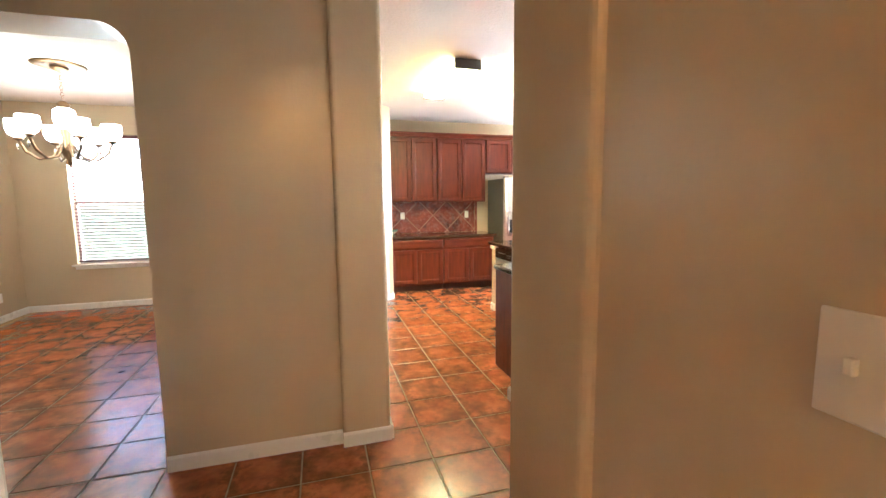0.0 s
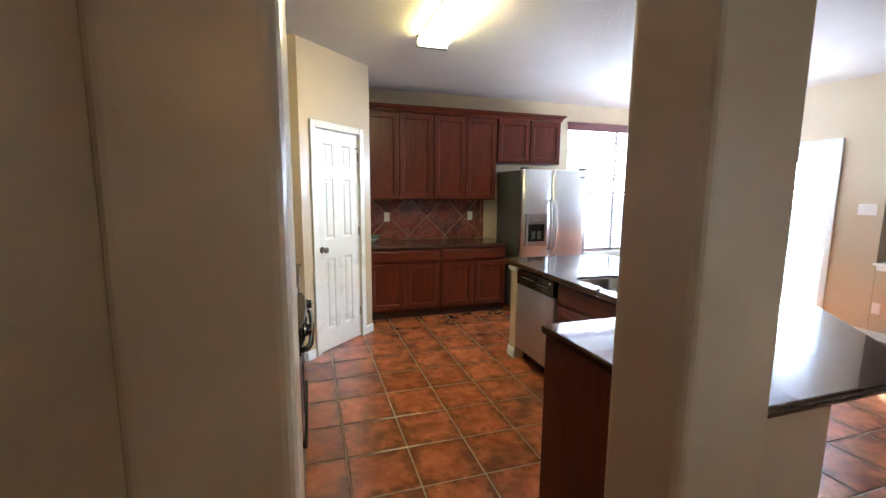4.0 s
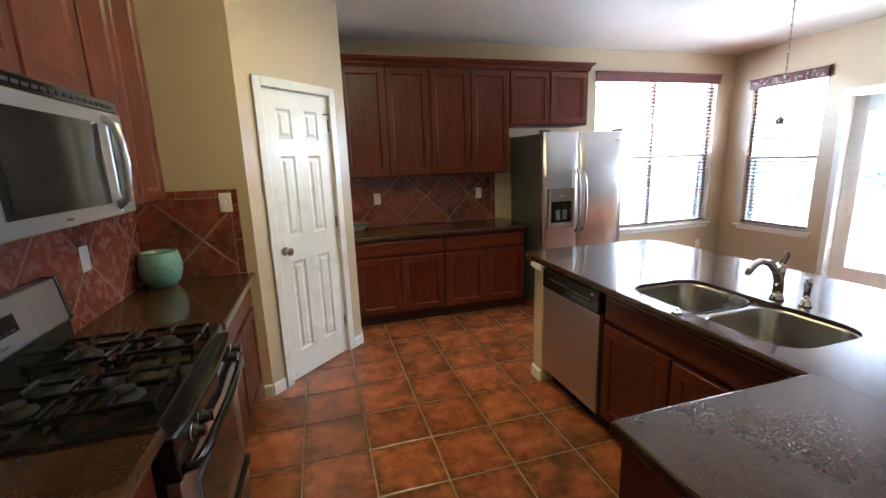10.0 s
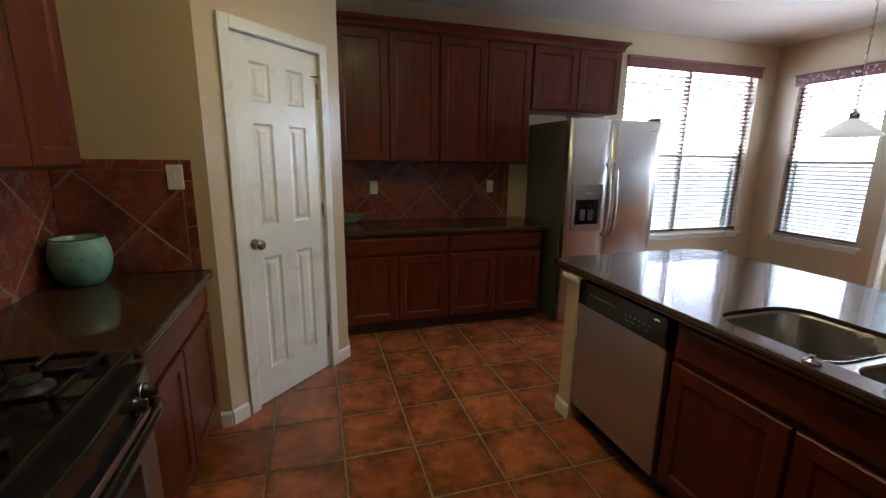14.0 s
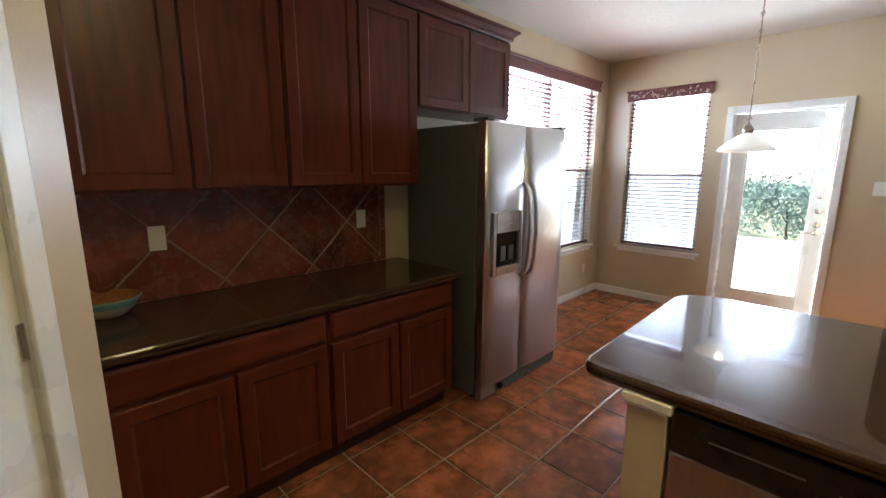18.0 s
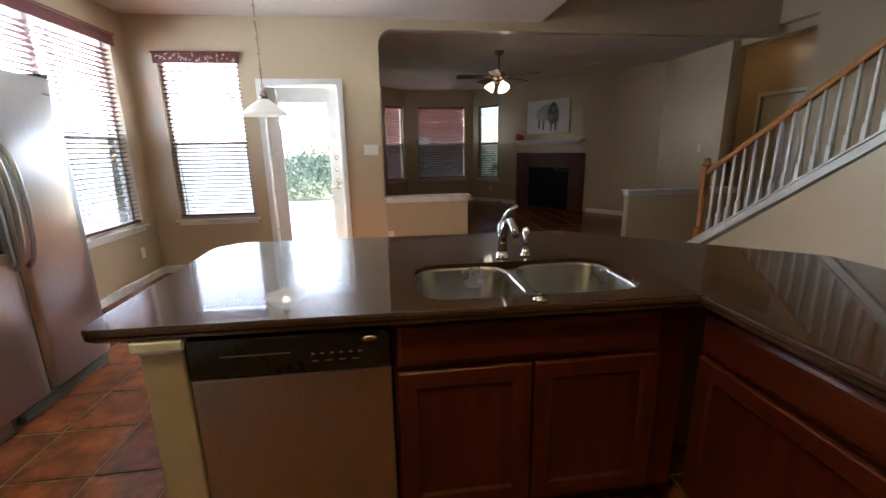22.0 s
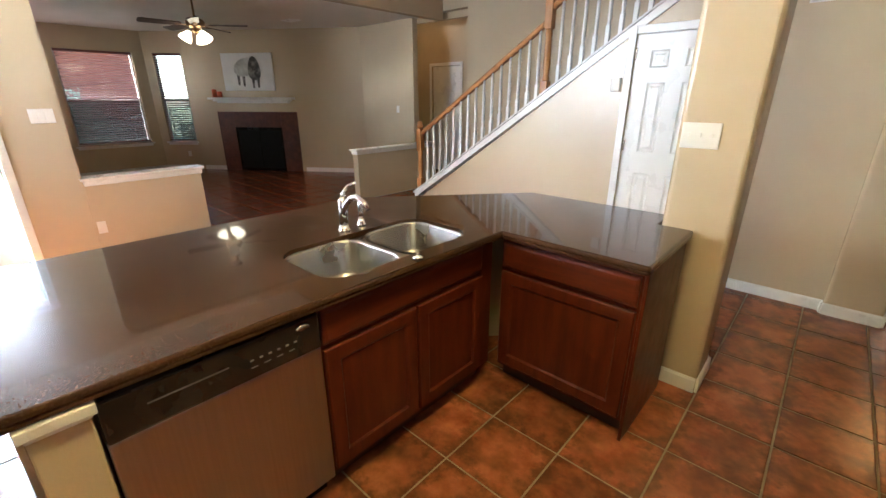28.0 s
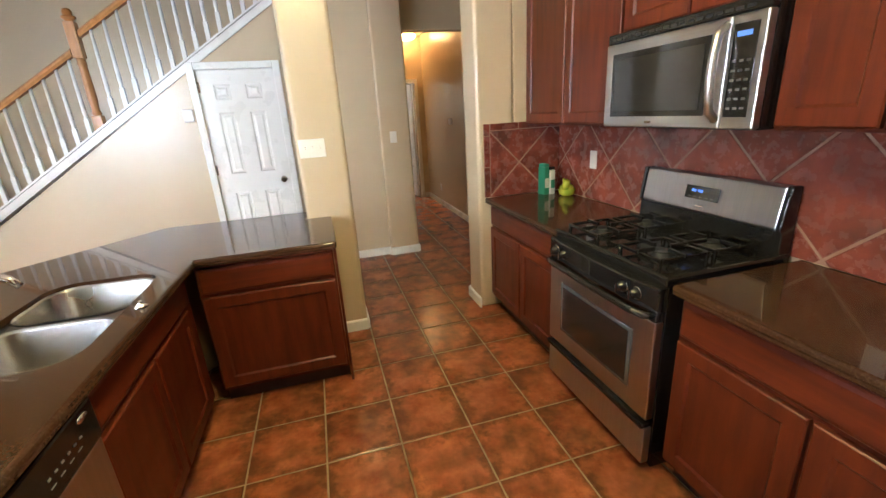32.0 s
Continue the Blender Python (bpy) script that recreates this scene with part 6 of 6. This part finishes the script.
part("centre_glass", lathe([(0.045, -0.36), (0.075, -0.38), (0.082, -0.46), (0.06, -0.53), (0.03, -0.55)], 24), CSHADE, cx, "lit amber glass urn")
for k in range(6):
    m = pose(0, 0, 0, 0, 0, 60 * k + 10)
    arm = part("arm", tube([(0.03, 0, -0.66), (0.10, 0, -0.78), (0.20, 0, -0.80), (0.28, 0, -0.74), (0.32, 0, -0.64)], 0.010, 10), BRASS, cx, "curved brass arm", m)
    part("cup", lathe([(0.012, -0.65), (0.035, -0.635), (0.03, -0.62)], 16), BRASS, arm, "", pose(0.32, 0, 0))
    part("shade", lathe([(0.025, -0.625), (0.06, -0.60), (0.078, -0.55), (0.074, -0.48), (0.068, -0.48), (0.06, -0.55), (0.02, -0.61)], 24), CSHADE, arm, "lit white glass shade", pose(0.32, 0, 0))
    part("crystal", lathe([(0.003, -0.03), (0.012, 0), (0.003, 0.03)], 8), CHROME, arm, "", pose(0.33, 0.0, -0.70))

# ---- hall and lobby lamps ----
HALLG = glow("lit_hall_glass", (1.0, 0.50, 0.15), 3.6)
BACKG = glow("lit_back_room_glass", (1.0, 0.86, 0.68), 9.0)
LOBBYG = glow("dim_lobby_glass", (1.0, 0.62, 0.28), 1.6)
for nm, m, lit in (("hall_lamp", pose(-0.04, -1.82, CZ), HALLG), ("lobby_lamp", pose(7.86, -0.9, 2.9), LOBBYG), ("back_room_lamp", pose(0.3, -2.9, CZ), BACKG)):
    hl = thing(nm, m, "flush round ceiling lamp, lit warm", "ceiling light", "flush lamps")
    part("base", lathe([(0.13, -0.001), (0.13, -0.02), (0.10, -0.025)], 28), BRASS, hl)
    part("glass", lathe([(0.125, -0.025), (0.135, -0.05), (0.115, -0.085), (0.06, -0.105), (0.01, -0.11)], 28), lit, hl, "lit frosted glass dome")

# ---- outdoors ----
GRASSM = surface("pale_dry_lawn", (0.30, 0.30, 0.16), (0.22, 0.23, 0.11), 3, 0.95, fine=60, relief=0.02)
CONC = surface("patio_concrete", (0.60, 0.58, 0.54), (0.52, 0.50, 0.46), 3, 0.85, fine=60, relief=0.003)
struct("ground", boxes((-70, -70, -0.5, 90, 90, -0.20)), GRASSM, "sunlit lawn round the house", "ground")
struct("patio", boxes((E + 0.13, LN + 0.13, -0.199, 13.2, N + 4, -0.03), (1.0, N + 0.15, -0.199, E + 0.12, N + 4, -0.03)), CONC, "pale concrete patio", "patio")
REDBRICK = surface("red_brick_facade", (0.30, 0.12, 0.085), (0.23, 0.085, 0.06), 6, 0.9, fine=50, relief=0.004)
ROOF = surface("brown_shingle_roof", (0.12, 0.085, 0.07), (0.09, 0.065, 0.05), 8, 0.9)
nb = thing("brick_house", pose(15.6, 0.2, -0.2), "red brick neighbouring house with brown roof", "house")
part("wall", boxes((0, 1.3, 0, 9, 5.5, 3.0)), REDBRICK, nb)
part("roof", prism([(-0.5, 2.9), (4.5, 5.4), (9.5, 2.9)], -5.9, -0.9, 0), ROOF, nb, "", Matrix(((1, 0, 0, 0), (0, 0, -1, 0), (0, 1, 0, 0), (0, 0, 0, 1))))
LEAF = surface("garden_leaf", (0.095, 0.12, 0.085), (0.12, 0.14, 0.10), 3, 0.6)
_n, _l = LEAF.node_tree.nodes, LEAF.node_tree.links
_tl, _mx = _n.new("ShaderNodeBsdfTranslucent"), _n.new("ShaderNodeMixShader")
_tl.inputs[0].default_value, _mx.inputs[0].default_value = (0.33, 0.42, 0.34, 1), 0.55
_l.new(_n["Principled BSDF"].outputs[0], _mx.inputs[1])
_l.new(_tl.outputs[0], _mx.inputs[2])
_l.new(_mx.outputs[0], _n["Material Output"].inputs[0])
BARK = surface("tree_bark", (0.16, 0.11, 0.08), (0.10, 0.07, 0.05), 8, 0.9, fine=40, relief=0.01)


def tree(x, y, h, r, seed, label, name="garden_tree", trunk=0.09):
    rnd = random.Random(seed)
    t = thing(name, pose(x, y, -0.2), label, "tree" if name == "garden_tree" else "shrub", "garden plants")
    limbs = tube([(0, 0, 0), (0.05, 0.03, h * 0.3), (0.0, 0.08, h * 0.62)], trunk, 9, 0.6)
    tips = []
    for k in range(9):
        a, f = rnd.uniform(0, math.tau), rnd.uniform(0.25, 0.6)
        e = (math.cos(a) * r * rnd.uniform(0.5, 0.95), math.sin(a) * r * rnd.uniform(0.5, 0.95), h * (rnd.uniform(0.55, 0.95) if name == "garden_tree" else rnd.uniform(0.12, 0.9)))
        tips.append(e)
        join(limbs, tube([(0, 0.04, h * f), (e[0] * 0.5, e[1] * 0.5, (h * f + e[2]) / 2 + 0.1), e], trunk * 0.45, 6, 0.3))
    part("trunk", limbs, BARK, t)
    bm = bmesh.new()
    for k in range(1500):
        c = tips[k % 9]
        p = Vector(c) + Vector((rnd.gauss(0, r * 0.28), rnd.gauss(0, r * 0.28), rnd.gauss(0, h * 0.12)))
        if p.z < 0.08:
            continue
        u = Vector((rnd.uniform(-1, 1), rnd.uniform(-1, 1), rnd.uniform(-1, 1))).normalized()
        v = u.orthogonal().normalized()
        s = rnd.uniform(0.05, 0.10)
        bm.faces.new([bm.verts.new(p + w) for w in (-u * s, v * s * 0.45, u * s, -v * s * 0.45)])
    tagged(part("crown", bm, LEAF, t), kind="stuff")


tree(20.0, 15.5, 3.4, 1.5, 1, "leafy garden tree beyond the patio")
tree(14.6, 7.6, 1.6, 1.2, 2, "rounded leafy shrub beyond the patio", "garden_shrub", 0.03)
tree(15.4, 9.2, 1.7, 1.4, 3, "rounded leafy shrub beyond the lawn", "garden_shrub", 0.04)
tree(14.1, 2.6, 1.7, 0.9, 4, "leafy shrub outside the bay window", "garden_shrub", 0.03)
tree(14.2, 5.9, 1.45, 1.0, 10, "rounded leafy shrub beside the brick house", "garden_shrub", 0.03)
tree(14.2, 3.9, 1.5, 0.8, 5, "leafy shrub outside the bay window", "garden_shrub", 0.03)
tree(13.9, 1.1, 2.0, 0.9, 6, "leafy shrub outside the bay window", "garden_shrub", 0.03)
tree(21.0, 9.5, 4.2, 1.9, 9, "tall leafy tree beside the brick house")
tree(6.0, 16.0, 3.6, 1.6, 7, "leafy garden tree at the far end of the lawn")
tree(-2.0, 13.0, 3.0, 1.4, 8, "leafy garden tree outside the dining room")

# ---- floor tiles ----
tile_bm = bmesh.new()
ht = PITCH / 2 - 0.0045
rows = [[tile_bm.verts.new((sx * (ht - i), sy * (ht - i), z)) for sx, sy in ((-1, -1), (1, -1), (1, 1), (-1, 1))] for i, z in ((0, -0.007), (0, -0.0018), (0.004, 0.0))]
for a, b in zip(rows, rows[1:]):
    for k in range(4):
        tile_bm.faces.new((a[k], a[(k + 1) % 4], b[(k + 1) % 4], b[k]))
tile_bm.faces.new(rows[-1])
bmesh.ops.recalc_face_normals(tile_bm, faces=tile_bm.faces)
tile_me = bpy.data.meshes.new("tile")
tile_bm.to_mesh(tile_me)
tile_bm.free()
tile_me.materials.append(TILE)
heaps = {"far_tiles": ([], []), "living_room_tiles": ([], [])}
count = 0
for i in range(-16, 33):
    for k in range(-25, 7):
        x, y = 1.06 + PITCH * (i + 0.5), 4.96 + PITCH * (k + 0.5)
        if y > N + 0.1 or x < -4.3:
            continue
        if x > E + 0.15 and (y > LN + 0.1 or y < -0.7):
            continue
        if x < -0.4 and y < 0.4 or x > 1.0 and y < -2.2 or 0.9 < x < 5.4 and y < -0.55 or x < -3.6 and y > 2.9:
            continue
        near = 0.3 < x < 5.2 and 1.1 < y < 6.9 and not (2.5 < x < 2.9 and 3.2 < y < 5.0)
        if near and count < 300:
            t = new("tile", tile_me)
            t.parent = FLOOR
            t.matrix_basis = pose(x, y, random.uniform(-0.0006, 0.0004), random.uniform(-0.08, 0.08), random.uniform(-0.08, 0.08), 90 * random.randrange(4))
            count += 1
        else:
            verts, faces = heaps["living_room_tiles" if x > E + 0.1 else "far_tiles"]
            b = len(verts)
            for j, z in ((0, -0.007), (0, -0.0018), (0.004, 0.0)):
                verts += [(x + sx * (ht - j), y + sy * (ht - j), z) for sx, sy in ((-1, -1), (1, -1), (1, 1), (-1, 1))]
            for lv in (0, 4):
                faces += [(b + lv + n, b + lv + (n + 1) % 4, b + lv + 4 + (n + 1) % 4, b + lv + 4 + n) for n in range(4)]
            faces.append((b + 8, b + 9, b + 10, b + 11))
for nm, (verts, faces) in heaps.items():
    rest_me = bpy.data.meshes.new(nm)
    rest_me.from_pydata(verts, [], faces)
    rest_me.materials.append(TILE if nm == "far_tiles" else DIMTILE)
    rest = tagged(new(nm, rest_me), "terracotta floor tiles of the far rooms" if nm == "far_tiles" else "floor tiles of the living room, its dimness put into a dark red-brown", kind="stuff")
    rest.parent = FLOOR
